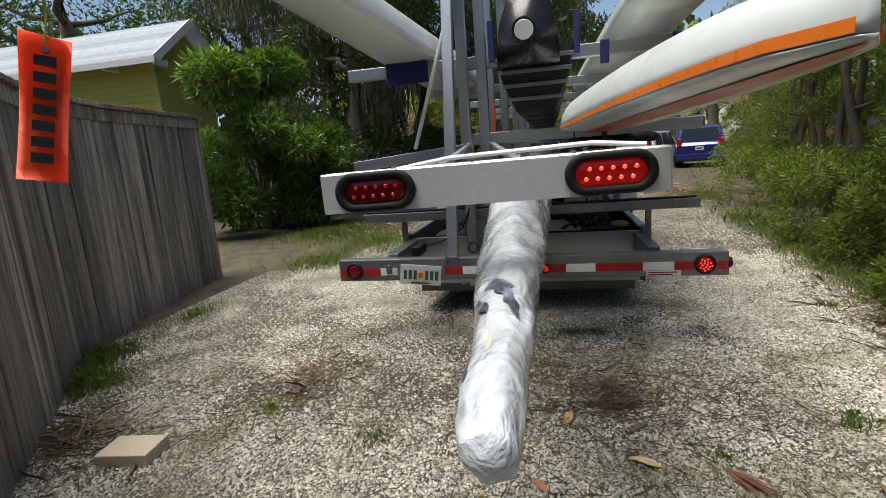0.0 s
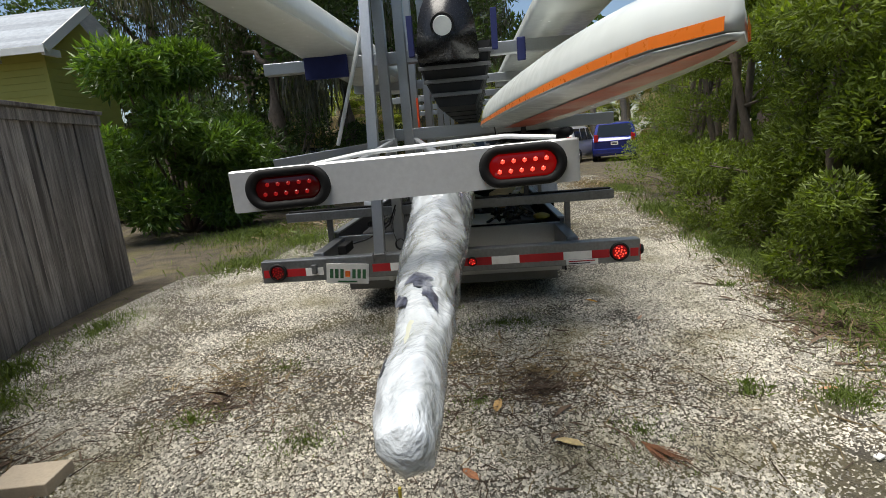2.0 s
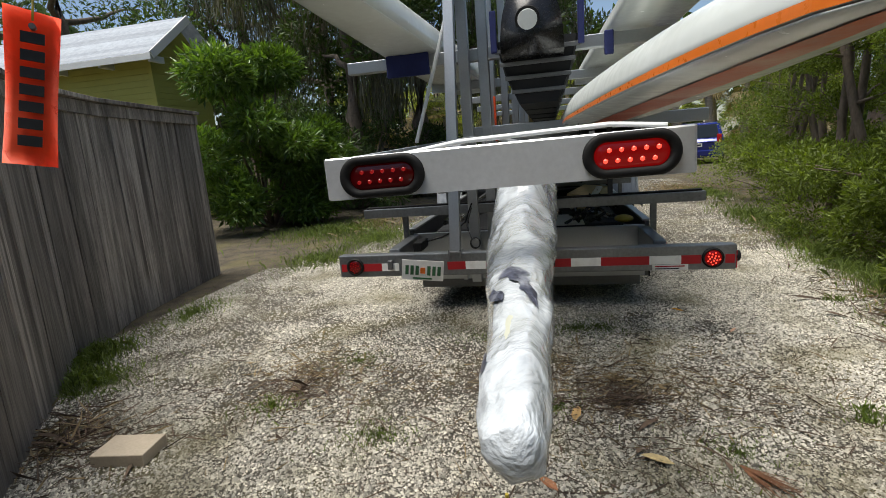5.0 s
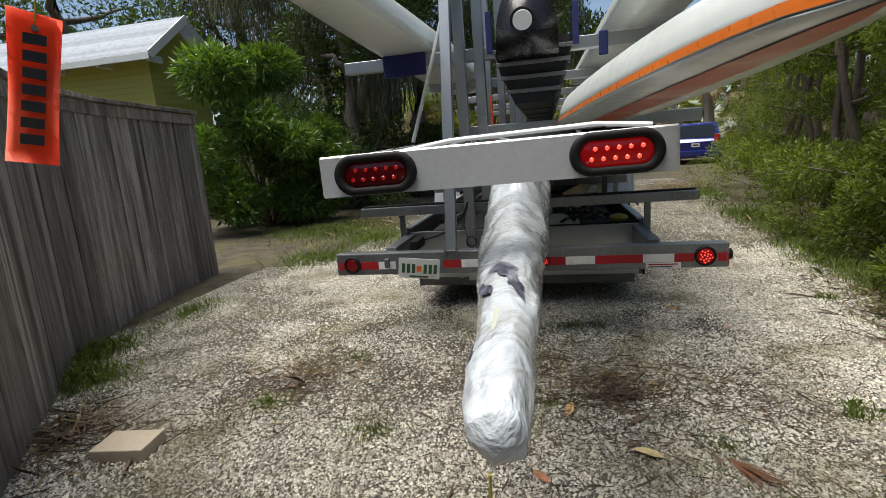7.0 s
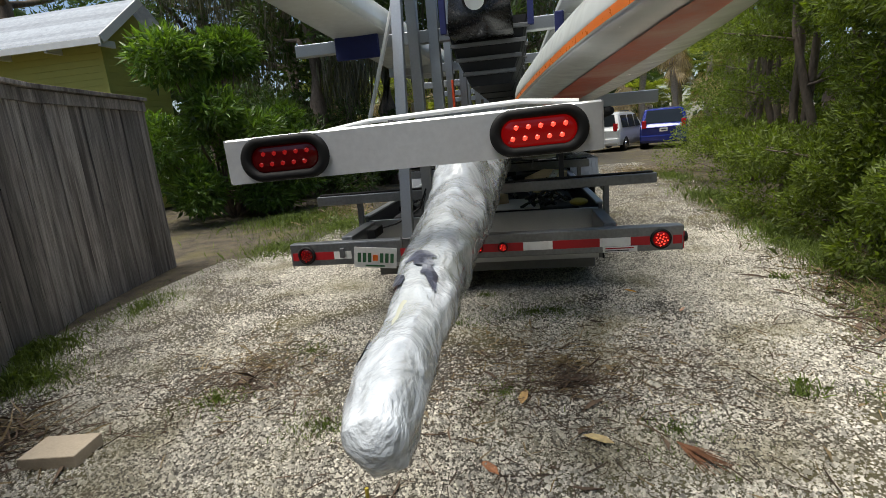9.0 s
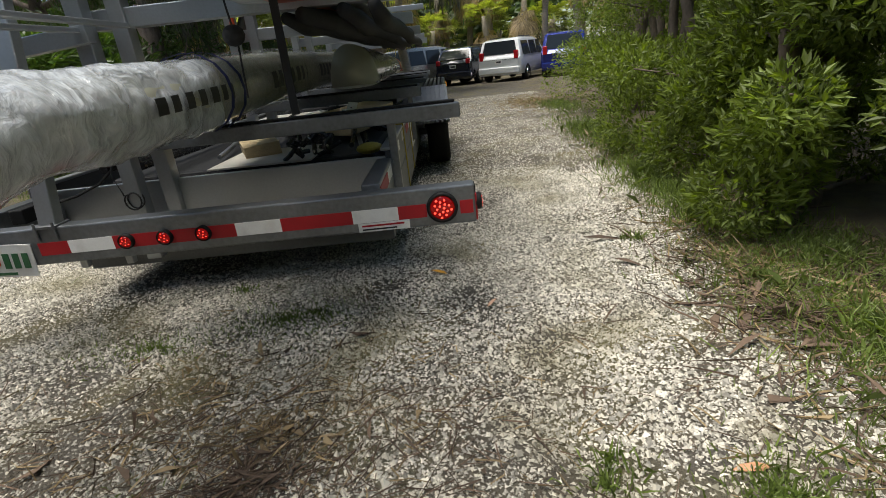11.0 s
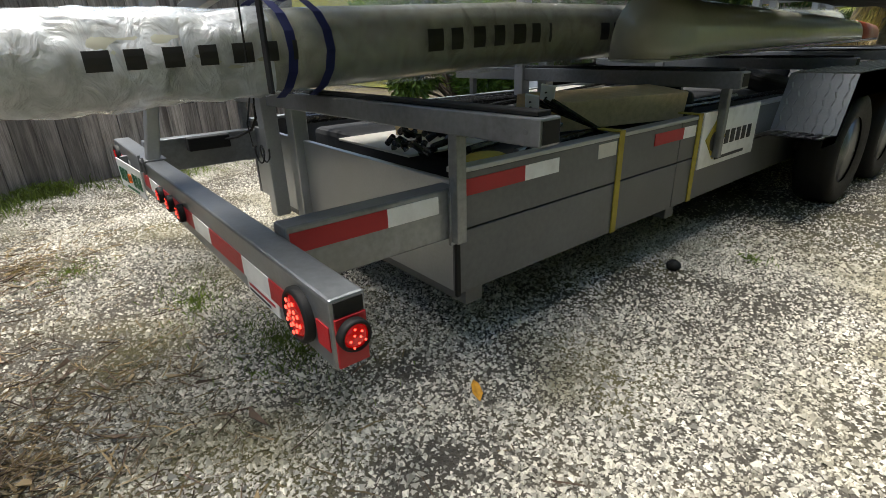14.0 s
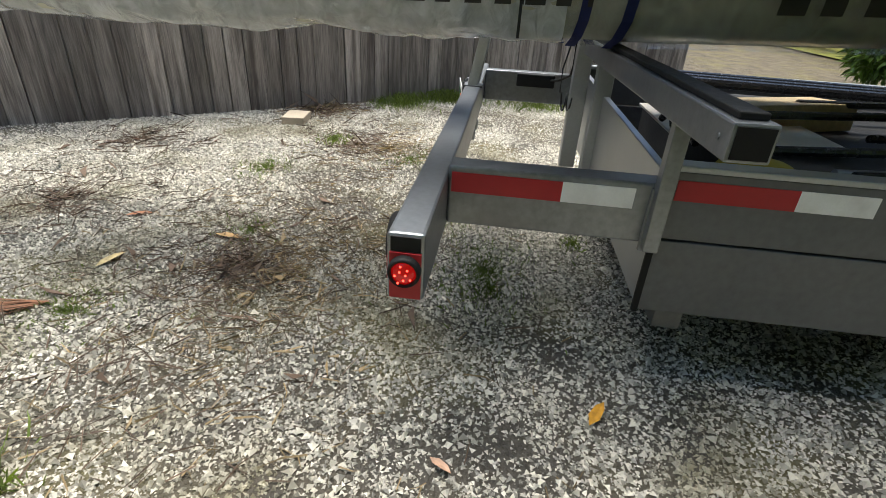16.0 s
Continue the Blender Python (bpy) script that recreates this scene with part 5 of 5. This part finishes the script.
def blades(name, patches, count, size, material, seed, label, lie=0.0, width=0.05):
    r = np.random.RandomState(seed)
    w = np.array([p[2] * p[3] for p in patches])
    pick = r.choice(len(patches), count, p=w / w.sum())
    pt = np.array(patches)[pick]
    ang, q = r.uniform(0, 6.28, count), np.abs(r.normal(0, 0.5, count))
    x, y = pt[:, 0] + np.cos(ang) * q * pt[:, 2], pt[:, 1] + np.sin(ang) * q * pt[:, 3]
    z = np.array([ground_z(a, b) for a, b in zip(x, y)])
    base = np.stack([x, y, z], 1)
    d = np.stack([r.normal(0, 0.5 + lie, count), r.normal(0, 0.5 + lie, count), np.full(count, 1.0 - lie * 0.85)], 1)
    d /= np.linalg.norm(d, axis=1, keepdims=True)
    s = (size * r.uniform(0.5, 1.4, count) * pt[:, 4])[:, None]
    side = np.cross(d, r.normal(size=(count, 3)))
    side /= np.linalg.norm(side, axis=1, keepdims=True)
    side *= s * width
    bend = np.stack([r.normal(0, 0.2, count), r.normal(0, 0.2, count), -0.15 * np.ones(count)], 1) * s
    if lie > 0.5:
        base[:, 2] += 0.006
        bend[:, 2] = 0
    v = np.stack([base - side, base + side, base + d * s * 0.6 + side * 0.8, base + d * s + bend, base + d * s * 0.6 - side * 0.8], 1)
    idx = np.arange(count * 5).reshape(-1, 5)
    ob = from_lists(name, v.reshape(-1, 3).tolist(), idx.tolist(), material)
    tagged(ob, label, "grass" if "grass" in name else "litter", kind="stuff")


blades("grass", [(-2.95, -0.50, 0.3, 0.3, 1.1), (-2.55, -0.95, 0.35, 0.22, 0.8), (-2.9, 0.5, 0.35, 0.9, 0.8), (-2.7, 2.6, 0.7, 0.8, 1.0), (-2.4, 4.0, 1.0, 1.2, 1.0), (-3.6, 5.0, 1.2, 1.4, 1.2),
                 (2.65, 1.1, 0.35, 0.8, 1.0), (2.75, 2.2, 0.4, 0.9, 1.3), (3.0, 4.5, 0.4, 1.6, 1.4), (2.6, -0.4, 0.5, 0.8, 1.0), (2.60, 0.90, 0.25, 0.25, 1.3), (2.75, -0.6, 0.5, 0.6, 0.9), (3.4, 8, 0.5, 2, 1.0), (-1.3, 2.8, 0.9, 0.8, 0.8)], 22000, 0.10, GRASS, 41, "uneven green grass on the verges", width=0.022)
blades("verge_grass", [(-2.70, -0.80, 0.32, 0.22, 1.7), (-2.95, -0.42, 0.22, 0.3, 1.9), (2.9, 0.3, 0.45, 0.6, 1.2), (2.65, -0.6, 0.5, 0.5, 1.1), (2.35, -1.2, 0.45, 0.7, 0.7), (2.5, 0.1, 0.4, 0.8, 0.8), (2.75, 1.6, 0.4, 0.9, 1.0), (3.0, 3.4, 0.4, 1.2, 1.0), (-2.7, -0.75, 0.45, 0.3, 0.9)], 26000, 0.06, GRASS, 47, "short trodden grass at the edge of the drive", width=0.03)
blades("weeds", [(1.48, -0.92, 0.12, 0.09, 0.9), (2.17, 0.74, 0.13, 0.07, 0.9), (1.86, -0.97, 0.2, 0.15, 0.8), (1.52, -0.84, 0.10, 0.08, 0.9), (-1.26, -1.0, 0.2, 0.15, 0.8), (0.02, 0.54, 0.15, 0.1, 0.6), (0.47, 0.18, 0.3, 0.15, 0.5), (0.2, -0.9, 0.2, 0.2, 0.5), (-0.6, -1.2, 0.3, 0.2, 0.5), (-1.0, -0.4, 0.3, 0.3, 0.4), (-0.2, 0.0, 0.4, 0.2, 0.5), (0.9, -1.2, 0.3, 0.3, 0.4), (1.2, 2.2, 0.15, 0.1, 0.6),
                 (0.35, 0.15, 0.5, 0.3, 0.45), (1.9, -1.0, 0.2, 0.2, 0.8)], 5000, 0.06, GRASS, 42, "low green weeds among the shells")
blades("dry_litter", [(2.6, 0.5, 0.4, 1.2, 1.5), (2.3, -1.3, 0.6, 0.6, 1.4), (2.9, 2.4, 0.35, 1.4, 1.6), (0.5, -0.6, 1.4, 1.0, 1.0), (-1.2, -0.6, 0.9, 0.7, 1.0), (-2.2, -1.4, 0.5, 0.5, 1.6), (2.5, 0.2, 0.4, 1.4, 1.6), (2.7, -0.4, 0.7, 0.8, 1.8), (3.0, 3.0, 0.4, 2.0, 1.6), (3.2, 9.5, 1.2, 2.5, 1.6), (3.0, -0.3, 0.5, 0.7, 1.5), (-3.2, 5.5, 1.0, 1.5, 2.0)], 9500, 0.075, STRAW, 43, "dry needles, straw and twigs on the drive", lie=0.95, width=0.03)


TWIG = mat("dark_twig", (0.09, 0.06, 0.04), 0.9, 0, 0.3, 20, 0, island=0.4)
blades("twig_litter", [(0.1, -1.9, 0.7, 0.6, 1.1), (-0.9, -2.2, 0.5, 0.5, 1.3), (0.5, -0.8, 1.5, 1.0, 1.0), (-1.2, -0.8, 1.0, 0.7, 1.0), (-2.1, -1.4, 0.6, 0.5, 1.6), (2.4, -0.2, 0.5, 1.4, 1.6), (2.9, 0.2, 0.5, 0.8, 1.4)], 4800, 0.10, TWIG, 44, "dark twigs and needles scattered on the shells", lie=0.95, width=0.018)

# ---- loose things on the ground ----
bm = box(-0.125, 0.125, -0.085, 0.085, 0.0, 0.058, bevel=0.005, m=pose(-1.70, -1.45, 0.0, 0, 0, 8))
tagged(part("concrete_block", bm, BLOCK), "tan concrete paving block lying by the fence", "block")


def frond_on_ground(x, y, turn, size, label):
    rr = random.Random(int(turn))
    verts, faces = [], []
    m = pose(x, y, ground_z(x, y) + 0.012, 0, 0, turn)
    for j in range(34):
        b = radians(rr.uniform(-22, 22))
        l0, l1 = rr.uniform(0.0, 0.15) * size, rr.uniform(0.6, 1.0) * size
        w = 0.0035
        p, q = Vector((math.sin(b) * l0, math.cos(b) * l0, 0)), Vector((math.sin(b) * l1, math.cos(b) * l1, rr.uniform(0, 0.03)))
        i0 = len(verts)
        verts += [m @ (p + Vector((-w, 0, 0))), m @ (p + Vector((w, 0, 0))), m @ (q + Vector((w * 0.3, 0, 0))), m @ (q - Vector((w * 0.3, 0, 0)))]
        faces.append((i0, i0 + 1, i0 + 2, i0 + 3))
    ob = from_lists("dead_sprig", [tuple(v) for v in verts], faces, mat("rust_needles", (0.17, 0.075, 0.035), 0.8, 0, 0.4, 20, 0))
    tagged(ob, label, "sprig", kind="stuff")


frond_on_ground(0.87, -1.28, -150, 0.23, "rust-brown dead pine sprig on the drive")


def fallen_leaf(x, y, turn, size, color, label):
    bm = bmesh.new()
    m = pose(x, y, ground_z(x, y) + 0.012, rnd.uniform(-12, 12), rnd.uniform(-12, 12), turn)
    pts = [(0, 0, 0), (0.16, 0.3, 0.05), (0.13, 0.7, 0.06), (0, 1.0, 0.0), (-0.13, 0.7, 0.06), (-0.16, 0.3, 0.05)]
    spine = [bm.verts.new(m @ (Vector(p) * size)) for p in ((0, 0, 0), (0, 0.3, 0), (0, 0.7, 0), (0, 1, 0))]
    rgt = [bm.verts.new(m @ (Vector(p) * size)) for p in pts[1:3]]
    lft = [bm.verts.new(m @ (Vector(p) * size)) for p in (pts[5], pts[4])]
    for s in (rgt, lft):
        bm.faces.new((spine[0], s[0], spine[1])), bm.faces.new((spine[1], s[0], s[1], spine[2])), bm.faces.new((spine[2], s[1], spine[3]))
    ob = part("fallen_leaf", bm, mat("leaf_" + label.split()[0], color, 0.7, 0, 0.3, 30, 0.1))
    tagged(ob, label, "leaf", "fallen leaves")


fallen_leaf(1.10, 0.48, 60, 0.10, (0.55, 0.27, 0.02), "ochre fallen leaf on the shells")
fallen_leaf(0.28, -1.02, -10, 0.14, (0.45, 0.29, 0.12), "tan curled leaf on the shells")
fallen_leaf(1.27, 0.08, -40, 0.075, (0.48, 0.30, 0.20), "pinkish fallen leaf on the shells")
fallen_leaf(0.64, -1.30, 70, 0.13, (0.42, 0.33, 0.16), "straw dry leaf on the drive")
fallen_leaf(0.2, -1.5, 40, 0.12, (0.30, 0.13, 0.06), "brown fallen leaf on the drive")
fallen_leaf(1.9, -0.9, 85, 0.10, (0.40, 0.20, 0.10), "russet stick-like leaf by the verge")
bm = bmesh.new()
bmesh.ops.create_icosphere(bm, subdivisions=2, radius=0.035, matrix=Matrix.Translation((1.002, 1.815, 0.025)) @ Matrix.Diagonal((1, 1, 0.8, 1)))
tagged(part("pine_cone", bm, RUBBER), "small dark pine cone on the drive", "cone")
bm = box(-0.022, 0.022, -0.012, 0.012, 0, 0.012, bevel=0.004, m=pose(1.69, -1.42, 0.005, 5, 4, 30))
tagged(part("litter_scrap", bm, WHITE_TAPE), "crumpled white scrap by the verge", "scrap")
bm = bmesh.new()
trunk = branch(bm, (2.88, -0.22, -0.02), (2.95, 0.0, 0.98), 0.012, 0.004, 5, 8, 0.25)
for i, (a, b) in enumerate(((3, (0.18, 0.02, 0.16)), (4, (-0.12, 0.05, 0.16)), (6, (0.14, -0.05, 0.2)), (5, (0.2, 0.1, 0.06)))):
    branch(bm, trunk[a], trunk[a] + Vector(b), 0.006, 0.002, 50 + i, 4, 0.3)
tagged(part("sapling", bm, BARK_PALE), "bare pale sapling on the verge", "sapling")


# ---- parked cars ----
def car(x, y, turn, paint, label, length, width, height, van=True):
    g = ground_z(x, y)
    ob = tagged(empty("car"), label, "car", "cars in the parking place")
    m = pose(x, y, g, 0, 0, turn)
    hw = width / 2
    # profile along the length: (y, roof or bonnet height, half width factor)
    L = length / 2
    top = height
    prof = [(-L, 0.95, 0.90), (-L + 0.05, 1.02, 0.94), (-L + 0.12, 1.10, 0.96), (-L + (0.30 if van else 0.45), top - 0.06, 0.80), (-L + 0.75, top, 0.80), (-L + 2.3, top, 0.80), (-L + 2.9, top - 0.10, 0.80), (-L + 3.75, 1.08, 0.92), (L - 0.25, 0.92, 0.90), (L, 0.70, 0.82)]
    rings = []
    for yy, zt, wf in prof:
        belt = min(zt, 1.0)
        low = 0.30
        wt = hw * wf
        wb = hw * (0.99 if abs(yy) < L - 0.1 else 0.9)
        rings.append([m @ Vector(p) for p in ((-wb * 0.96, yy, low), (-wb, yy, 0.55), (-wb * 0.985, yy, belt * 0.97), (-wt, yy, zt - 0.04), (-wt * 0.85, yy, zt), (wt * 0.85, yy, zt), (wt, yy, zt - 0.04), (wb * 0.985, yy, belt * 0.97), (wb, yy, 0.55), (wb * 0.96, yy, low))])
    body = part("body", loft(rings), paint, ob, "", True)
    sub = body.modifiers.new("round", "BEVEL")
    sub.width, sub.segments, sub.angle_limit = 0.04, 2, radians(25)
    # glass: rear window, side windows
    bm = bmesh.new()
    y0, y1 = -L + 0.13, -L + (0.27 if van else 0.42)
    bm.faces.new([bm.verts.new(m @ Vector(p)) for p in ((-hw * 0.80, y0 - 0.015, 1.14), (hw * 0.80, y0 - 0.015, 1.14), (hw * 0.68, y1 - 0.02, top - 0.12), (-hw * 0.68, y1 - 0.02, top - 0.12))])
    part("rear_window", bm, GLASS_DARK, ob)
    for s in (1, -1):
        for a, b in ((-L + 0.45, -L + 1.35), (-L + 1.43, -L + 2.3), (-L + 2.38, -L + 3.2)):
            bm = bmesh.new()
            zt = top - 0.16
            bm.faces.new([bm.verts.new(m @ Vector(p)) for p in ((s * (hw * 0.975 + 0.012), a, 1.05), (s * (hw * 0.975 + 0.012), b, 1.05), (s * (hw * 0.835 + 0.012), b - (0.35 if b > -L + 3 else 0.02), zt), (s * (hw * 0.835 + 0.012), a + 0.05, zt))])
            part("side_window", bm, GLASS_DARK, ob)
        part("tail_light", box(s * hw * 0.80 - 0.09, s * hw * 0.80 + 0.09, -L - 0.012, -L + 0.12, 0.92, 1.12 if not van else 1.25, bevel=0.02, m=m), mat("car_tail_light", (0.45, 0.015, 0.02), 0.2, 0, 0.1, 5, 0), ob, "red tail light")
        for yy in (-L + 0.95, L - 0.95):
            wheel = empty("wheel")
            wheel.parent = ob
            r = 0.33
            rings = [[m @ Vector((s * (hw - 0.10 + w), yy + q * math.cos(a), r + q * math.sin(a))) for a in (2 * math.pi * k / 24 for k in range(24))] for q, w in ((0.2, -0.1), (r, -0.09), (r, 0.09), (0.30, 0.115), (0.22, 0.11))]
            part("tyre", loft(rings), RUBBER, wheel, "", True)
            rings = [[m @ Vector((s * (hw - 0.10 + w), yy + q * math.cos(a), r + q * math.sin(a))) for a in (2 * math.pi * k / 20 for k in range(20))] for q, w in ((0.22, 0.112), (0.19, 0.10), (0.05, 0.118), (0.005, 0.12))]
            part("rim", loft(rings), CHROME, wheel, "", True)
    part("bumper", box(-hw * 0.95, hw * 0.95, -L - 0.07, -L + 0.1, 0.36, 0.62, bevel=0.04, m=m), paint, ob)
    plate = part("licence_plate", box(-0.155, 0.155, -L - 0.012, -L - 0.002, 0.76, 0.91, bevel=0.002, m=m), WHITE_TAPE, ob)
    bm = block(bmesh.new(), -0.11, 0.11, -L - 0.0145, -L - 0.011, 0.80, 0.865, m=m)
    part("print", bm, INK, plate)
    bm = bmesh.new()
    for s in (1, -1):
        rod(m @ Vector((s * hw * 0.66, -L + 0.8, top + 0.03)), m @ Vector((s * hw * 0.66, -L + 2.4, top + 0.03)), 0.018, 6, bm=bm)
    part("roof_rail", bm, RUBBER, ob)
    return ob


BLUE = mat("blue_car_paint", (0.010, 0.022, 0.20), 0.18, 0.3, 0.05, 2, 0, Coat_Weight=1.0)
WHITE_CAR = mat("white_car_paint", (0.74, 0.76, 0.77), 0.2, 0, 0.03, 2, 0, Coat_Weight=1.0)
DARK_CAR = mat("dark_navy_car_paint", (0.02, 0.024, 0.04), 0.18, 0.2, 0.05, 2, 0, Coat_Weight=1.0)
SILVER_CAR = mat("champagne_car_paint", (0.42, 0.41, 0.37), 0.25, 0.5, 0.05, 2, 0, Coat_Weight=1.0)
car(7.0, 22.4, -16, BLUE, "dark blue minivan parked on the shell drive", 4.9, 1.95, 1.78)
car(4.85, 22.8, -28, WHITE_CAR, "white minivan with dark rear windows parked beside others", 5.0, 1.95, 1.76)
car(2.75, 23.6, -26, DARK_CAR, "dark navy small wagon parked with its tail to the drive", 4.5, 1.8, 1.62, False)
car(0.75, 23.4, -48, SILVER_CAR, "champagne silver SUV parked at an angle", 4.7, 1.85, 1.80, True)
car(-6.2, 13.2, 80, DARK_CAR, "dark car standing in the shade of the oaks", 4.6, 1.8, 1.5, False)


# ---- shells and stones on the drive ----
def shells(name, n, x0, x1, y0, y1, size, seed, material, label, fade=1.0):
    r = np.random.RandomState(seed)
    x, y = r.uniform(x0, x1, n), y0 + (y1 - y0) * r.uniform(0, 1, n) ** fade
    # the shells lie thicker in some places, trodden into the soil in others
    thick = np.array([noise.noise((a * 1.1, b * 1.1, 3.0)) + 0.6 * noise.noise((a * 3.7, b * 3.7, 9.0)) for a, b in zip(x, y)])
    keep = r.uniform(0, 1, n) < np.clip(0.82 + 1.2 * thick + 0.10 * x, 0.25, 1.0) * np.clip((2.75 + 0.12 * np.maximum(y, 0) - x + 0.8 * thick) / 0.9, 0.0, 1.0)
    x, y = x[keep], y[keep]
    n = len(x)
    z = np.array([ground_z(a, b) for a, b in zip(x, y)])
    s = size * r.uniform(0.4, 1.0, n) ** 1.6 * 1.5
    ang = r.uniform(0, 6.28, n)
    base = np.array([(1, 0, 0), (-0.4, 0.8, 0), (-0.6, -0.7, 0), (0.1, 0.05, 0.75), (0, 0, -0.3)])
    v = base[None] * s[:, None, None] * r.uniform(0.6, 1.3, (n, 5, 1))
    c, sn = np.cos(ang)[:, None], np.sin(ang)[:, None]
    vx, vy = v[:, :, 0] * c - v[:, :, 1] * sn, v[:, :, 0] * sn + v[:, :, 1] * c
    vz = v[:, :, 2] + r.normal(0, 0.22, (n, 5)) * s[:, None] + s[:, None] * 0.15
    verts = np.stack([vx + x[:, None], vy + y[:, None], vz + z[:, None]], 2).reshape(-1, 3)
    i = (np.arange(n) * 5)[:, None]
    faces = np.concatenate([i + np.array([(0, 1, 3)]), i + np.array([(1, 2, 3)]), i + np.array([(2, 0, 3)])])
    ob = from_lists(name, verts.tolist(), faces.tolist(), material)
    tagged(ob, label, "gravel", kind="stuff")


SHELL = mat("broken_shell", (0.48, 0.455, 0.39), 0.7, 0, 0.25, 3.2, 0, 50, dirt=(0.19, 0.165, 0.07), dirt_amount=0.55, island=0.56)
shells("shell_gravel", 540000, -3.2, 2.9, -3.2, 2.2, 0.0072, 51, SHELL, "loose broken shells and pale gravel")
shells("whole_shells", 34000, -2.9, 2.7, -3.0, 2.6, 0.0125, 53, SHELL, "larger whole shells lying among the gravel")
shells("shell_gravel", 150000, -2.4, 3.8, 2.2, 13.0, 0.0085, 52, SHELL, "loose broken shells and pale gravel farther along the drive", fade=2.0)
